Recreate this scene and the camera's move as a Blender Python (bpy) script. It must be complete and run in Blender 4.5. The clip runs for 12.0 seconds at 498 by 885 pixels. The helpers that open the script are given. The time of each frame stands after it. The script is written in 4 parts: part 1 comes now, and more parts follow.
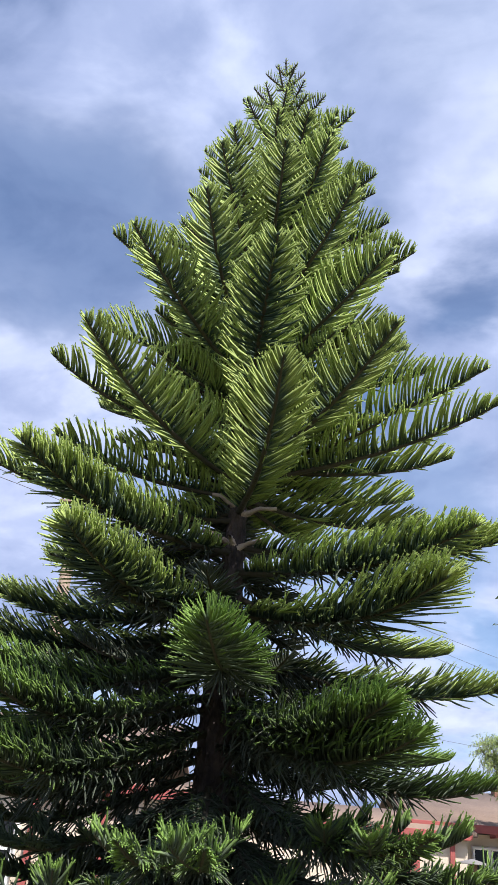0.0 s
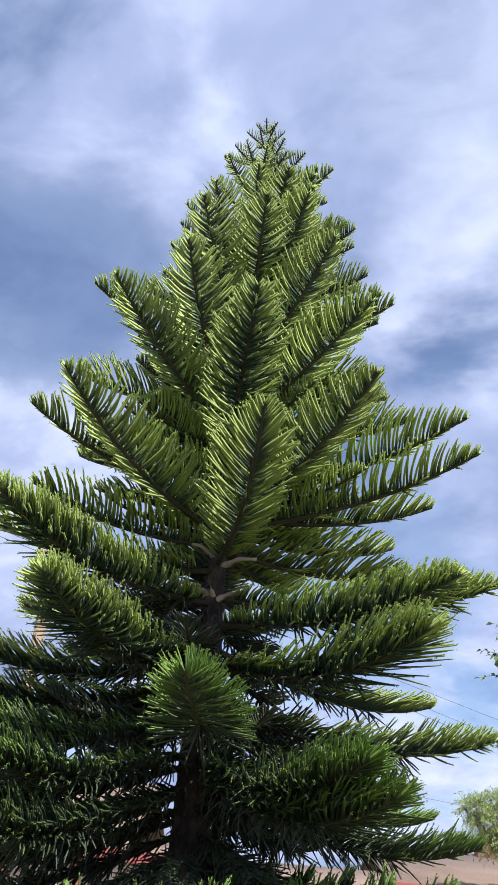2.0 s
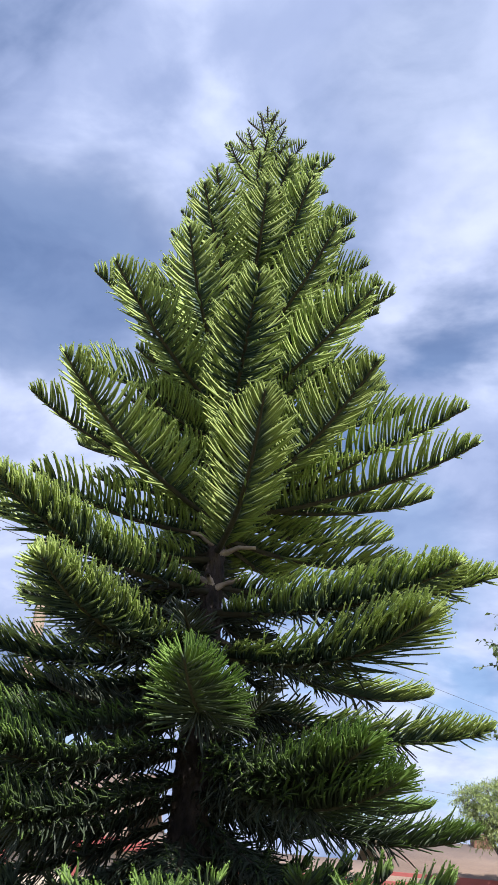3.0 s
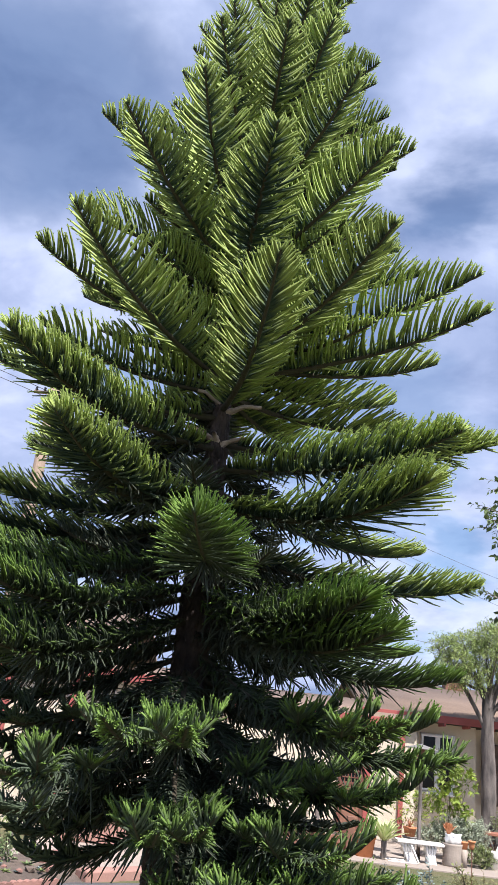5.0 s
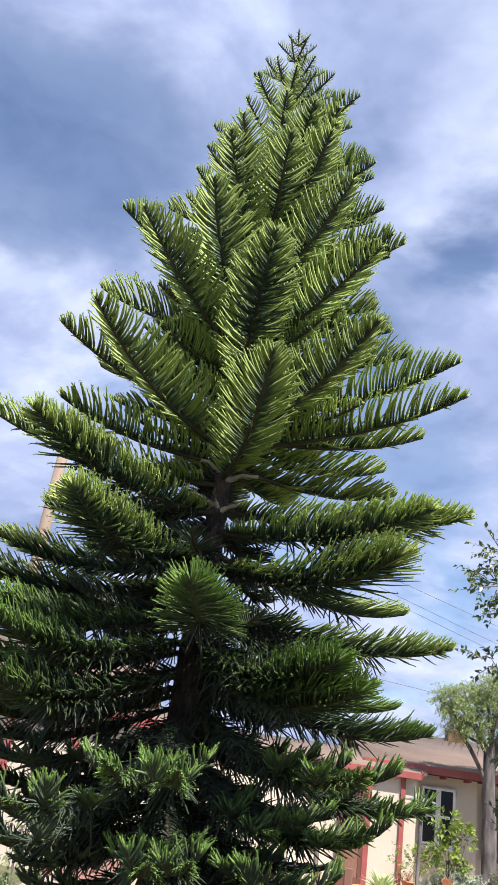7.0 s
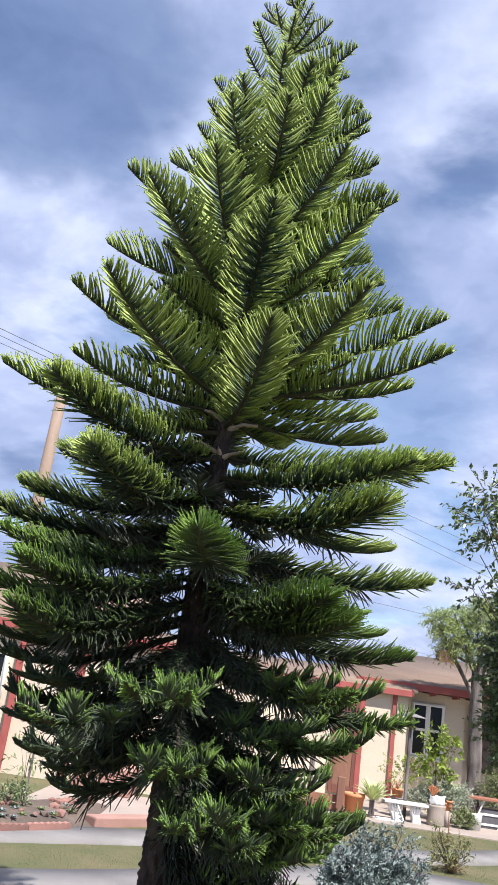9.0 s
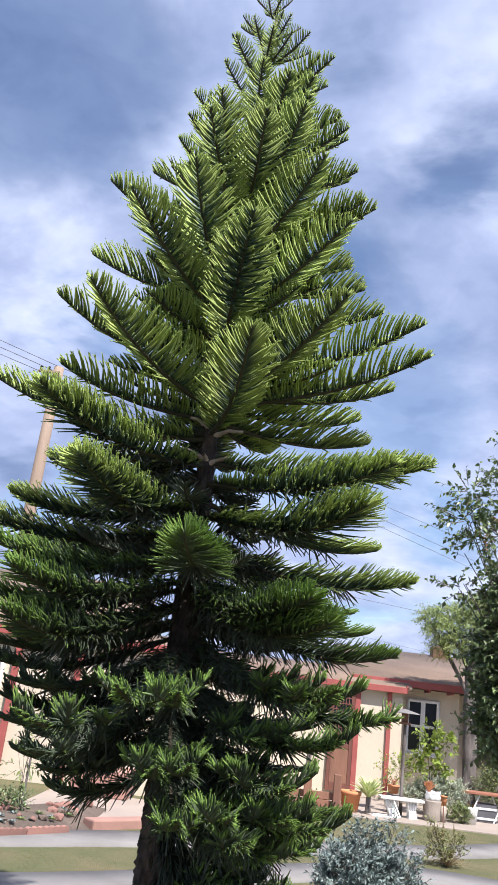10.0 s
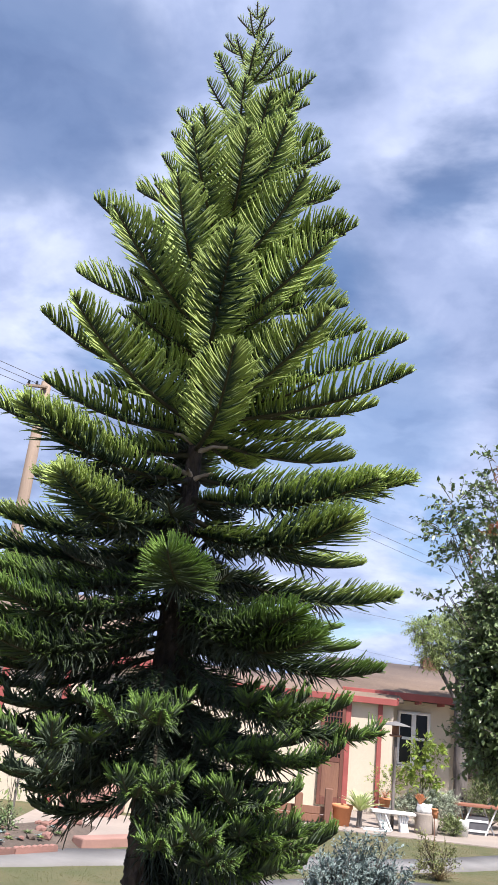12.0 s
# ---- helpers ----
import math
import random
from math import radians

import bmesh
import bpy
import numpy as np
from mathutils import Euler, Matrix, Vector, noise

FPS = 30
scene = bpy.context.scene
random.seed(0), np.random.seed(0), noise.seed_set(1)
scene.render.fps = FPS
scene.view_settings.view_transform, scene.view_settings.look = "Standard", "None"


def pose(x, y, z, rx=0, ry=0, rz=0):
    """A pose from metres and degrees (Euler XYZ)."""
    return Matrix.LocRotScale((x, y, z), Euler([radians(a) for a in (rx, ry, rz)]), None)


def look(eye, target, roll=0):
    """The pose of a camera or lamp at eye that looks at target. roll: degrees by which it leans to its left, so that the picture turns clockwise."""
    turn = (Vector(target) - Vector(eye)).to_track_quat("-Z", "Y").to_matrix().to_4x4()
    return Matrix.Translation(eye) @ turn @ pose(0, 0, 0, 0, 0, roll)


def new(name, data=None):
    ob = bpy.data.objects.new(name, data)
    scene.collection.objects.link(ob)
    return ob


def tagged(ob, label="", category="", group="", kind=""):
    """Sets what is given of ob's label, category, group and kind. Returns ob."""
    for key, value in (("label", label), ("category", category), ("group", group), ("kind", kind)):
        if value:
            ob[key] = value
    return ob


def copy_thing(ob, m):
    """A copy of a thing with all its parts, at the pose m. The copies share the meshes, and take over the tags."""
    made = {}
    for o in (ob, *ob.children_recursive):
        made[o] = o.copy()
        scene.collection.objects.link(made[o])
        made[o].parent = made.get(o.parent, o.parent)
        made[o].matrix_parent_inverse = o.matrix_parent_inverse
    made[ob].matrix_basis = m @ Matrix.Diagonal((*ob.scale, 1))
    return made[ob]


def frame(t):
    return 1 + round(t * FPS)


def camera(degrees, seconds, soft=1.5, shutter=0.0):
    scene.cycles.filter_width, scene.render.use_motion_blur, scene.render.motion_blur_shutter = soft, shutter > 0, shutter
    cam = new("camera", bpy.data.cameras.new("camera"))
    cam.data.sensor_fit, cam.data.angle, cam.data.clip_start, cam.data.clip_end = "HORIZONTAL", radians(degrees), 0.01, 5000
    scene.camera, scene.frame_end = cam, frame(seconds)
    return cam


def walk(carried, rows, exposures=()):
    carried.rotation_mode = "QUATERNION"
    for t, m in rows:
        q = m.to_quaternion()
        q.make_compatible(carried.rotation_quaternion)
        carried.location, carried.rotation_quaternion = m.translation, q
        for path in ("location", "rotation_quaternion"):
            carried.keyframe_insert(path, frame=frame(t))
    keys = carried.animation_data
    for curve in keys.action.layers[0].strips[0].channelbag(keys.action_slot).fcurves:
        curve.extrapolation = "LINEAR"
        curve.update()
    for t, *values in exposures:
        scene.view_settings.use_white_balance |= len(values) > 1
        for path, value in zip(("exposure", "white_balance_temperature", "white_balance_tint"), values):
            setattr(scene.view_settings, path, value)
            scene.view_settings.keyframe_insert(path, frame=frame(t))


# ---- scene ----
cam = camera(34.6, 12.0)
PATH = [
    (0, (0.3, 0.388, 1.746), (0.155, 2.164, 2.654), 5.4),
    (0.5, (0.302, 0.399, 1.753), (0.188, 2.155, 2.703), 5.0),
    (1, (0.305, 0.398, 1.757), (0.207, 2.13, 2.754), 4.8),
    (1.5, (0.3, 0.403, 1.759), (0.201, 2.12, 2.779), 4.9),
    (2, (0.294, 0.406, 1.75), (0.194, 2.122, 2.772), 5.0),
    (2.5, (0.297, 0.41, 1.748), (0.194, 2.115, 2.788), 5.4),
    (3, (0.293, 0.42, 1.738), (0.196, 2.146, 2.744), 5.2),
    (3.5, (0.294, 0.428, 1.726), (0.191, 2.216, 2.615), 5.2),
    (5.5, (0.233, 0.374, 1.739), (0.202, 2.255, 2.418), 7.5),
    (6, (0.231, 0.313, 1.742), (0.216, 2.151, 2.53), 8.0),
    (6.5, (0.319, 0.144, 1.737), (0.217, 1.975, 2.536), 8.6),
    (8.5, (0.244, -0.186, 1.74), (0.167, 1.713, 2.364), 8.7),
    (9, (0.296, -0.31, 1.739), (0.225, 1.593, 2.348), 8.2),
    (9.5, (0.319, -0.391, 1.749), (0.25, 1.512, 2.36), 7.2),
    (10, (0.332, -0.413, 1.739), (0.28, 1.49, 2.352), 6.9),
    (10.5, (0.336, -0.435, 1.743), (0.301, 1.465, 2.366), 6.7),
    (11, (0.334, -0.439, 1.748), (0.299, 1.46, 2.376), 6.7),
    (11.5, (0.352, -0.425, 1.757), (0.319, 1.468, 2.4), 6.5),
    (12, (0.359, -0.436, 1.753), (0.33, 1.457, 2.398), 6.2),
]
walk(cam, [(t, look(eye, target, roll)) for t, eye, target, roll in PATH], exposures=[(0, 0.87, 6170, 15), (12, 0.87, 6170, 15)])

# ---- world and sun ----
SUN_ELEVATION, SUN_AZIMUTH = 57.0, 150.0   # azimuth: degrees from +y, clockwise
world = bpy.data.worlds.new("sky")
scene.world = world
world.use_nodes = True
wn, wl = world.node_tree.nodes, world.node_tree.links
wn.clear()


def wnode(kind, **values):
    n = wn.new(kind)
    for key, value in values.items():
        n.inputs[key].default_value = value
    return n


sky = wn.new("ShaderNodeTexSky")
sky.sky_type, sky.sun_disc = "NISHITA", False
sky.sun_elevation, sky.sun_rotation = radians(SUN_ELEVATION), radians(SUN_AZIMUTH)
sky_scaled = wn.new("ShaderNodeMix")
sky_scaled.data_type, sky_scaled.blend_type = "RGBA", "MULTIPLY"
sky_scaled.inputs[0].default_value = 1.0
sky_scaled.inputs[7].default_value = (0.115, 0.12, 0.125, 1)
wl.new(sky.outputs[0], sky_scaled.inputs[6])
coords = wn.new("ShaderNodeTexCoord")
apart = wn.new("ShaderNodeSeparateXYZ")
wl.new(coords.outputs["Generated"], apart.inputs[0])
lift = wn.new("ShaderNodeMath")
lift.operation, lift.inputs[1].default_value = "MAXIMUM", 0.0
wl.new(apart.outputs[2], lift.inputs[0])
lift2 = wn.new("ShaderNodeMath")
lift2.operation, lift2.inputs[1].default_value = "ADD", 0.35
wl.new(lift.outputs[0], lift2.inputs[0])
flat = wn.new("ShaderNodeVectorMath")
flat.operation = "DIVIDE"
layer = wn.new("ShaderNodeCombineXYZ")
for n in range(3):
    wl.new(lift2.outputs[0], layer.inputs[n])
wl.new(coords.outputs["Generated"], flat.inputs[0])
wl.new(layer.outputs[0], flat.inputs[1])
CLOUD_SHIFT = (0.4, 1.1, 0.0)
CLOUD_BANKS = [(0.15, 0.58, 0.80), (0.20, 0.70, 0.66), (-0.34, 0.82, 0.45), (0.15, 0.96, 0.24)]
BLUE_GAPS = [(-0.38, 0.68, 0.63), (-0.26, 0.72, 0.64), (0.10, 0.93, 0.36)]
cloud_map = wn.new("ShaderNodeMapping")
cloud_map.inputs["Location"].default_value = CLOUD_SHIFT
cloud_map.inputs["Rotation"].default_value = (0, 0, radians(20))
cloud_map.inputs["Scale"].default_value = (1.0, 1.15, 1.0)
wl.new(flat.outputs[0], cloud_map.inputs[0])


def wnoise(scale, detail, rough, twist=0.0):
    n = wnode("ShaderNodeTexNoise", Scale=scale, Detail=detail, Roughness=rough, Distortion=twist)
    wl.new(cloud_map.outputs[0], n.inputs["Vector"])
    return n.outputs["Fac"]


def wramp(source, *stops):
    r = wn.new("ShaderNodeValToRGB")
    e = r.color_ramp.elements
    while len(e) < len(stops):
        e.new(0.5)
    for el, (at, col) in zip(e, stops):
        el.position, el.color = at, (*col, 1)
    r.color_ramp.interpolation = "EASE"
    wl.new(source, r.inputs[0])
    return r.outputs[0]


def toward(direction, inner, outer):
    """1 within inner degrees of a direction, 0 beyond outer, with a ragged edge."""
    bend = wnode("ShaderNodeTexNoise", Scale=3.0, Detail=5.0, Roughness=0.6)
    wl.new(cloud_map.outputs[0], bend.inputs["Vector"])
    shift = wn.new("ShaderNodeVectorMath")
    shift.operation = "MULTIPLY_ADD"
    shift.inputs[1].default_value, shift.inputs[2].default_value = (0.22, 0.22, 0.22), (-0.11, -0.11, -0.11)
    wl.new(bend.outputs["Color"], shift.inputs[0])
    moved = wn.new("ShaderNodeVectorMath")
    wl.new(coords.outputs["Generated"], moved.inputs[0])
    wl.new(shift.outputs[0], moved.inputs[1])
    unit = wn.new("ShaderNodeVectorMath")
    unit.operation = "NORMALIZE"
    wl.new(moved.outputs[0], unit.inputs[0])
    dot = wn.new("ShaderNodeVectorMath")
    dot.operation = "DOT_PRODUCT"
    dot.inputs[1].default_value = Vector(direction).normalized()
    wl.new(unit.outputs[0], dot.inputs[0])
    span = wn.new("ShaderNodeMapRange")
    span.interpolation_type = "SMOOTHERSTEP"
    span.inputs["From Min"].default_value, span.inputs["From Max"].default_value = math.cos(radians(outer)), math.cos(radians(inner))
    wl.new(dot.outputs["Value"], span.inputs[0])
    return span.outputs[0]


def blend(factor, first, second):
    m = wn.new("ShaderNodeMix")
    m.data_type = "RGBA"
    wl.new(factor, m.inputs[0])
    for n, c in ((6, first), (7, second)):
        if isinstance(c, tuple):
            m.inputs[n].default_value = (*c, 1)
        else:
            wl.new(c, m.inputs[n])
    return m.outputs[2]


cover = wramp(wnoise(2.6, 7.0, 0.52, 0.3), (0.32, (0.10,) * 3), (0.50, (0.97,) * 3))
tone = wramp(wnoise(3.8, 7.0, 0.52, 0.3), (0.32, (0.22, 0.29, 0.45)), (0.50, (0.34, 0.41, 0.59)), (0.68, (0.52, 0.59, 0.76)))
bright = wramp(wnoise(4.2, 6.0, 0.55, 0.3), (0.30, (0.38, 0.445, 0.63)), (0.62, (0.60, 0.66, 0.82)))
veil = wramp(wnoise(4.2, 8.0, 0.6, 0.4), (0.30, (0.25, 0.32, 0.47)), (0.66, (0.45, 0.52, 0.68)))
for direction in CLOUD_BANKS:
    tone = blend(toward(direction, 1.0, 9.0 if direction[2] > 0.6 else 13.0), tone, veil if direction[2] > 0.75 else bright)
for direction in BLUE_GAPS:
    cover = blend(toward(direction, 1.0, 10.0), cover, (0.25, 0.25, 0.25))
clouded = wn.new("ShaderNodeMix")
clouded.data_type = "RGBA"
wl.new(cover, clouded.inputs[0])
wl.new(sky_scaled.outputs[2], clouded.inputs[6])
wl.new(tone, clouded.inputs[7])
wisps = wn.new("ShaderNodeMix")
wisps.data_type, wisps.blend_type = "RGBA", "MULTIPLY"
wisps.inputs[0].default_value = 1.0
wl.new(clouded.outputs[2], wisps.inputs[6])
wl.new(wramp(wnoise(7.5, 7.0, 0.52, 0.3), (0.36, (0.86, 0.88, 0.91)), (0.50, (0.99, 0.99, 0.99)), (0.66, (1.13, 1.11, 1.07))), wisps.inputs[7])
back = wn.new("ShaderNodeBackground")
wl.new(wisps.outputs[2], back.inputs[0])
back.inputs[1].default_value = 0.76
wout = wn.new("ShaderNodeOutputWorld")
wl.new(back.outputs[0], wout.inputs[0])

sun = new("sun", bpy.data.lights.new("sun", "SUN"))
sun.data.energy, sun.data.angle, sun.data.color = 5.0, radians(0.6), (1.0, 0.94, 0.84)
sun.matrix_world = pose(0, 0, 30, 90 - SUN_ELEVATION, 0, 180 - SUN_AZIMUTH)


# ---- materials ----
def material(name, colour, rough=0.7, second=None, scale=6.0, detail=6.0, fine=0.0, bump=0.0, bump_scale=40.0, metal=0.0,
             island=0.0, per_object=0.0, translucent=0.0, stretch=(1, 1, 1), specular=0.5, young=None):
    """A procedural surface: two colours mixed by noise, a fine grain, a bump, and a variation from piece to piece."""
    m = bpy.data.materials.new(name)
    m.use_nodes = True
    nodes, links = m.node_tree.nodes, m.node_tree.links
    shader, out = nodes["Principled BSDF"], nodes["Material Output"]
    shader.inputs["Roughness"].default_value = rough
    shader.inputs["Metallic"].default_value = metal
    shader.inputs["Specular IOR Level"].default_value = specular
    place = nodes.new("ShaderNodeTexCoord")
    grid = nodes.new("ShaderNodeMapping")
    grid.inputs["Scale"].default_value = stretch
    links.new(place.outputs["Object"], grid.inputs[0])

    def noisy(sc, de):
        n = nodes.new("ShaderNodeTexNoise")
        n.inputs["Scale"].default_value, n.inputs["Detail"].default_value = sc, de
        links.new(grid.outputs[0], n.inputs["Vector"])
        return n.outputs["Fac"]

    mix = nodes.new("ShaderNodeMix")
    mix.data_type = "RGBA"
    mix.inputs[6].default_value = (*colour, 1)
    mix.inputs[7].default_value = (*(second or [c * 0.72 for c in colour]), 1)
    ramp = nodes.new("ShaderNodeMapRange")
    ramp.inputs["From Min"].default_value, ramp.inputs["From Max"].default_value = 0.35, 0.68
    links.new(noisy(scale, detail), ramp.inputs[0])
    links.new(ramp.outputs[0], mix.inputs[0])
    colour_out = mix.outputs[2]

    def vary(source, amount, colour_in):
        value = nodes.new("ShaderNodeMapRange")
        value.inputs["To Min"].default_value, value.inputs["To Max"].default_value = 1 - amount, 1 + amount
        links.new(source, value.inputs[0])
        hue = nodes.new("ShaderNodeHueSaturation")
        links.new(value.outputs[0], hue.inputs["Value"])
        links.new(colour_in, hue.inputs["Color"])
        return hue.outputs[0]

    # Tips turn pale as new growth; dark bases also hold painted shade between cords.
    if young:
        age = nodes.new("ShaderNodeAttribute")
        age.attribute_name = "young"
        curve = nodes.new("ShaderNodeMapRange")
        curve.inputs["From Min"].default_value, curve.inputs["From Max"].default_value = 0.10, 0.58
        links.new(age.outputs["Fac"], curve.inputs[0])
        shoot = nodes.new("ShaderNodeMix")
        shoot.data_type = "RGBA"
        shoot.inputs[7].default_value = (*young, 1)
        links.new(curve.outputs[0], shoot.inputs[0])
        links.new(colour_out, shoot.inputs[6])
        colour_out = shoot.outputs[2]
    if fine:
        colour_out = vary(noisy(scale * 14, 3.0), fine, colour_out)
    if island:
        geo = nodes.new("ShaderNodeNewGeometry")
        colour_out = vary(geo.outputs["Random Per Island"], island, colour_out)
    if per_object:
        info = nodes.new("ShaderNodeObjectInfo")
        colour_out = vary(info.outputs["Random"], per_object, colour_out)
    links.new(colour_out, shader.inputs["Base Color"])
    if bump:
        b = nodes.new("ShaderNodeBump")
        b.inputs["Strength"].default_value, b.inputs["Distance"].default_value = bump, 0.02
        links.new(noisy(bump_scale, 5.0), b.inputs["Height"])
        links.new(b.outputs[0], shader.inputs["Normal"])
    if translucent:
        thin = nodes.new("ShaderNodeBsdfTranslucent")
        links.new(colour_out, thin.inputs[0])
        both = nodes.new("ShaderNodeMixShader")
        both.inputs[0].default_value = translucent
        links.new(shader.outputs[0], both.inputs[1])
        links.new(thin.outputs[0], both.inputs[2])
        links.new(both.outputs[0], out.inputs[0])
    return m


# Dark base colours carry older growth and painted shade near the stems.
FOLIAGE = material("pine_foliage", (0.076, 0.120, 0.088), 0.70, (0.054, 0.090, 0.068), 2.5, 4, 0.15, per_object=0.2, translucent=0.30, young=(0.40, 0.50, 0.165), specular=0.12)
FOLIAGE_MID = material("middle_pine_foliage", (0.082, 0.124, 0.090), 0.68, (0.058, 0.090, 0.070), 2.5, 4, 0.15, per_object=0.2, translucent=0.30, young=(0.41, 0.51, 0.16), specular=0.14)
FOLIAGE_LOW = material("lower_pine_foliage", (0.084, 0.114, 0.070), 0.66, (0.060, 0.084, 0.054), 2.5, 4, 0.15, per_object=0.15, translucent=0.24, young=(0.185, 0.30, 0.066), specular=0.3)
# Dark throughout: old inner and hanging cords, with the crown's inner shade painted in.
FOLIAGE_OLD_SHADED = material("old_shaded_pine_foliage", (0.084, 0.100, 0.072), 0.62, (0.056, 0.068, 0.052), 3, 4, 0.2, per_object=0.2, translucent=0.14, specular=0.25)
FOLIAGE_DRY = material("dry_foliage", (0.10, 0.075, 0.04), 0.8, (0.06, 0.05, 0.03), 4, island=0.4)
TWIG = material("pine_twig", (0.06, 0.05, 0.03), 0.85, (0.035, 0.03, 0.02), 8, bump=0.4)
STUB = material("pale_stub_bark", (0.52, 0.40, 0.32), 0.9, (0.32, 0.23, 0.18), 14, 6, 0.2, 0.5, 60)
BARK = material("pine_bark", (0.085, 0.062, 0.056), 0.95, (0.018, 0.014, 0.015), 22, 10, 0.3, 1.0, 45, stretch=(1, 1, 0.5))
GREEN_STEM = material("green_stem", (0.20, 0.21, 0.05), 0.6, (0.15, 0.15, 0.05), 8)
LAWN = material("lawn_soil", (0.080, 0.088, 0.034), 0.95, (0.130, 0.112, 0.055), 1.6, 10, 0.3, 0.4, 60)
GRASS = material("grass_blade", (0.125, 0.145, 0.052), 0.8, (0.20, 0.168, 0.08), 1.6, island=0.15, translucent=0.5, specular=0.1)
CONCRETE = material("pale_concrete", (0.215, 0.206, 0.198), 0.9, (0.150, 0.144, 0.138), 1.2, 8, 0.08, 0.15, 50)
PATIO = material("patio_concrete", (0.34, 0.285, 0.24), 0.9, (0.28, 0.235, 0.20), 0.8, 8, 0.1, 0.2, 40)
PINK = material("pink_concrete", (0.36, 0.205, 0.165), 0.9, (0.27, 0.155, 0.125), 1.5, 8, 0.08, 0.2, 40)
STUCCO = material("cream_stucco", (0.60, 0.525, 0.415), 0.92, (0.55, 0.48, 0.375), 1.0, 6, 0.05, 0.4, 70)
RED = material("red_painted_wood", (0.34, 0.085, 0.075), 0.65, (0.28, 0.07, 0.06), 3, 6, 0.08, 0.1, 40)
SHINGLE = material("brown_shingle", (0.215, 0.155, 0.115), 0.95, (0.17, 0.122, 0.094), 1.2, 6, 0.2, 0.4, 60, per_object=0.15)
WHITE = material("white_paint", (0.80, 0.80, 0.78), 0.5, (0.72, 0.72, 0.70), 4)
GLASS = material("dark_window_glass", (0.012, 0.014, 0.016), 0.08, (0.02, 0.022, 0.024), 3, specular=0.2)
POLE = material("weathered_pole", (0.30, 0.225, 0.17), 0.85, (0.24, 0.178, 0.135), 5, 8, 0.15, 0.3, 30, stretch=(1, 1, 0.15))
WIRE = material("dark_wire", (0.10, 0.10, 0.11), 0.6)
TERRACOTTA = material("terracotta", (0.60, 0.25, 0.115), 0.85, (0.50, 0.20, 0.09), 5, 6, 0.1, 0.15)
BRICK = material("pink_brick", (0.28, 0.145, 0.115), 0.9, (0.20, 0.11, 0.09), 6, 6, 0.1, 0.3, 60, per_object=0.18)
SOIL = material("bed_soil", (0.15, 0.112, 0.088), 0.98, (0.07, 0.055, 0.045), 2, 8, 0.3, 0.8, 25)
WOOD = material("brown_wood", (0.24, 0.12, 0.075), 0.8, (0.17, 0.082, 0.055), 4, 8, 0.15, 0.3, 30, stretch=(1, 1, 0.2))
GREY_BARK = material("grey_bark", (0.19, 0.165, 0.15), 0.95, (0.045, 0.04, 0.038), 8, 10, 0.3, 1.0, 18, stretch=(1, 1, 0.25))
SILVER = material("silver_leaf", (0.24, 0.30, 0.28), 0.6, (0.13, 0.18, 0.17), 4, island=0.3, translucent=0.12)
GREY_LEAF = material("grey_green_leaf", (0.50, 0.55, 0.42), 0.7, (0.38, 0.44, 0.32), 4, island=0.2, translucent=0.25)
PEPPER_LEAF = material("feathery_leaf", (0.38, 0.45, 0.17), 0.55, (0.27, 0.35, 0.12), 1.5, island=0.3, translucent=0.35)
ALOE_LEAF = material("aloe_leaf", (0.56, 0.62, 0.30), 0.5, (0.42, 0.50, 0.20), 3, island=0.2, translucent=0.2)
TABLE_WOOD = material("red_brown_plank", (0.30, 0.125, 0.075), 0.75, (0.23, 0.095, 0.06), 4, 8, 0.12, 0.2, 30, stretch=(0.2, 1, 1))
WEED_LEAF = material("weed_leaf", (0.21, 0.25, 0.09), 0.7, (0.22, 0.18, 0.085), 5, island=0.35, translucent=0.25)
STRAW = material("straw", (0.34, 0.25, 0.15), 0.85, (0.24, 0.18, 0.10), 5, island=0.3, translucent=0.2)
GATE_WOOD = material("weathered_gate_wood", (0.15, 0.115, 0.095), 0.9, (0.09, 0.068, 0.058), 5, 8, 0.2, 0.3, 30, stretch=(0.2, 1, 1))
URN = material("weathered_urn", (0.35, 0.30, 0.255), 0.95, (0.27, 0.235, 0.20), 5, 8, 0.15, 0.3, 40)
DOOR = material("dark_door_wood", (0.17, 0.062, 0.042), 0.7, (0.11, 0.042, 0.03), 4, 8, 0.15, 0.2, 30, stretch=(1, 1, 0.2))
GLOSSY = material("glossy_leaf", (0.19, 0.25, 0.11), 0.36, (0.12, 0.175, 0.075), 4, island=0.45, translucent=0.18)
PALE_LEAF = material("pale_leaf", (0.22, 0.265, 0.10), 0.6, (0.15, 0.20, 0.07), 2, island=0.35, translucent=0.25)
LIME = material("lime_leaf", (0.25, 0.32, 0.05), 0.55, (0.17, 0.25, 0.04), 4, island=0.3, translucent=0.3)
RUST = material("rusty_leaf", (0.40, 0.16, 0.09), 0.6, (0.30, 0.18, 0.08), 4, island=0.3, translucent=0.2)


# ---- builders ----
def arrays(name, verts, faces, smooth=True):
    """A mesh from arrays of vertices and of quads or triangles."""
    verts, faces = np.asarray(verts, np.float32).reshape(-1, 3), np.asarray(faces, np.int32)
    me = bpy.data.meshes.new(name)
    n, k = faces.shape
    me.vertices.add(len(verts))
    me.vertices.foreach_set("co", verts.ravel())
    me.loops.add(n * k)
    me.loops.foreach_set("vertex_index", faces.ravel())
    me.polygons.add(n)
    me.polygons.foreach_set("loop_start", np.arange(0, n * k, k, dtype=np.int32))
    me.update(calc_edges=True)
    if smooth:
        me.polygons.foreach_set("use_smooth", np.ones(n, bool))
    return me


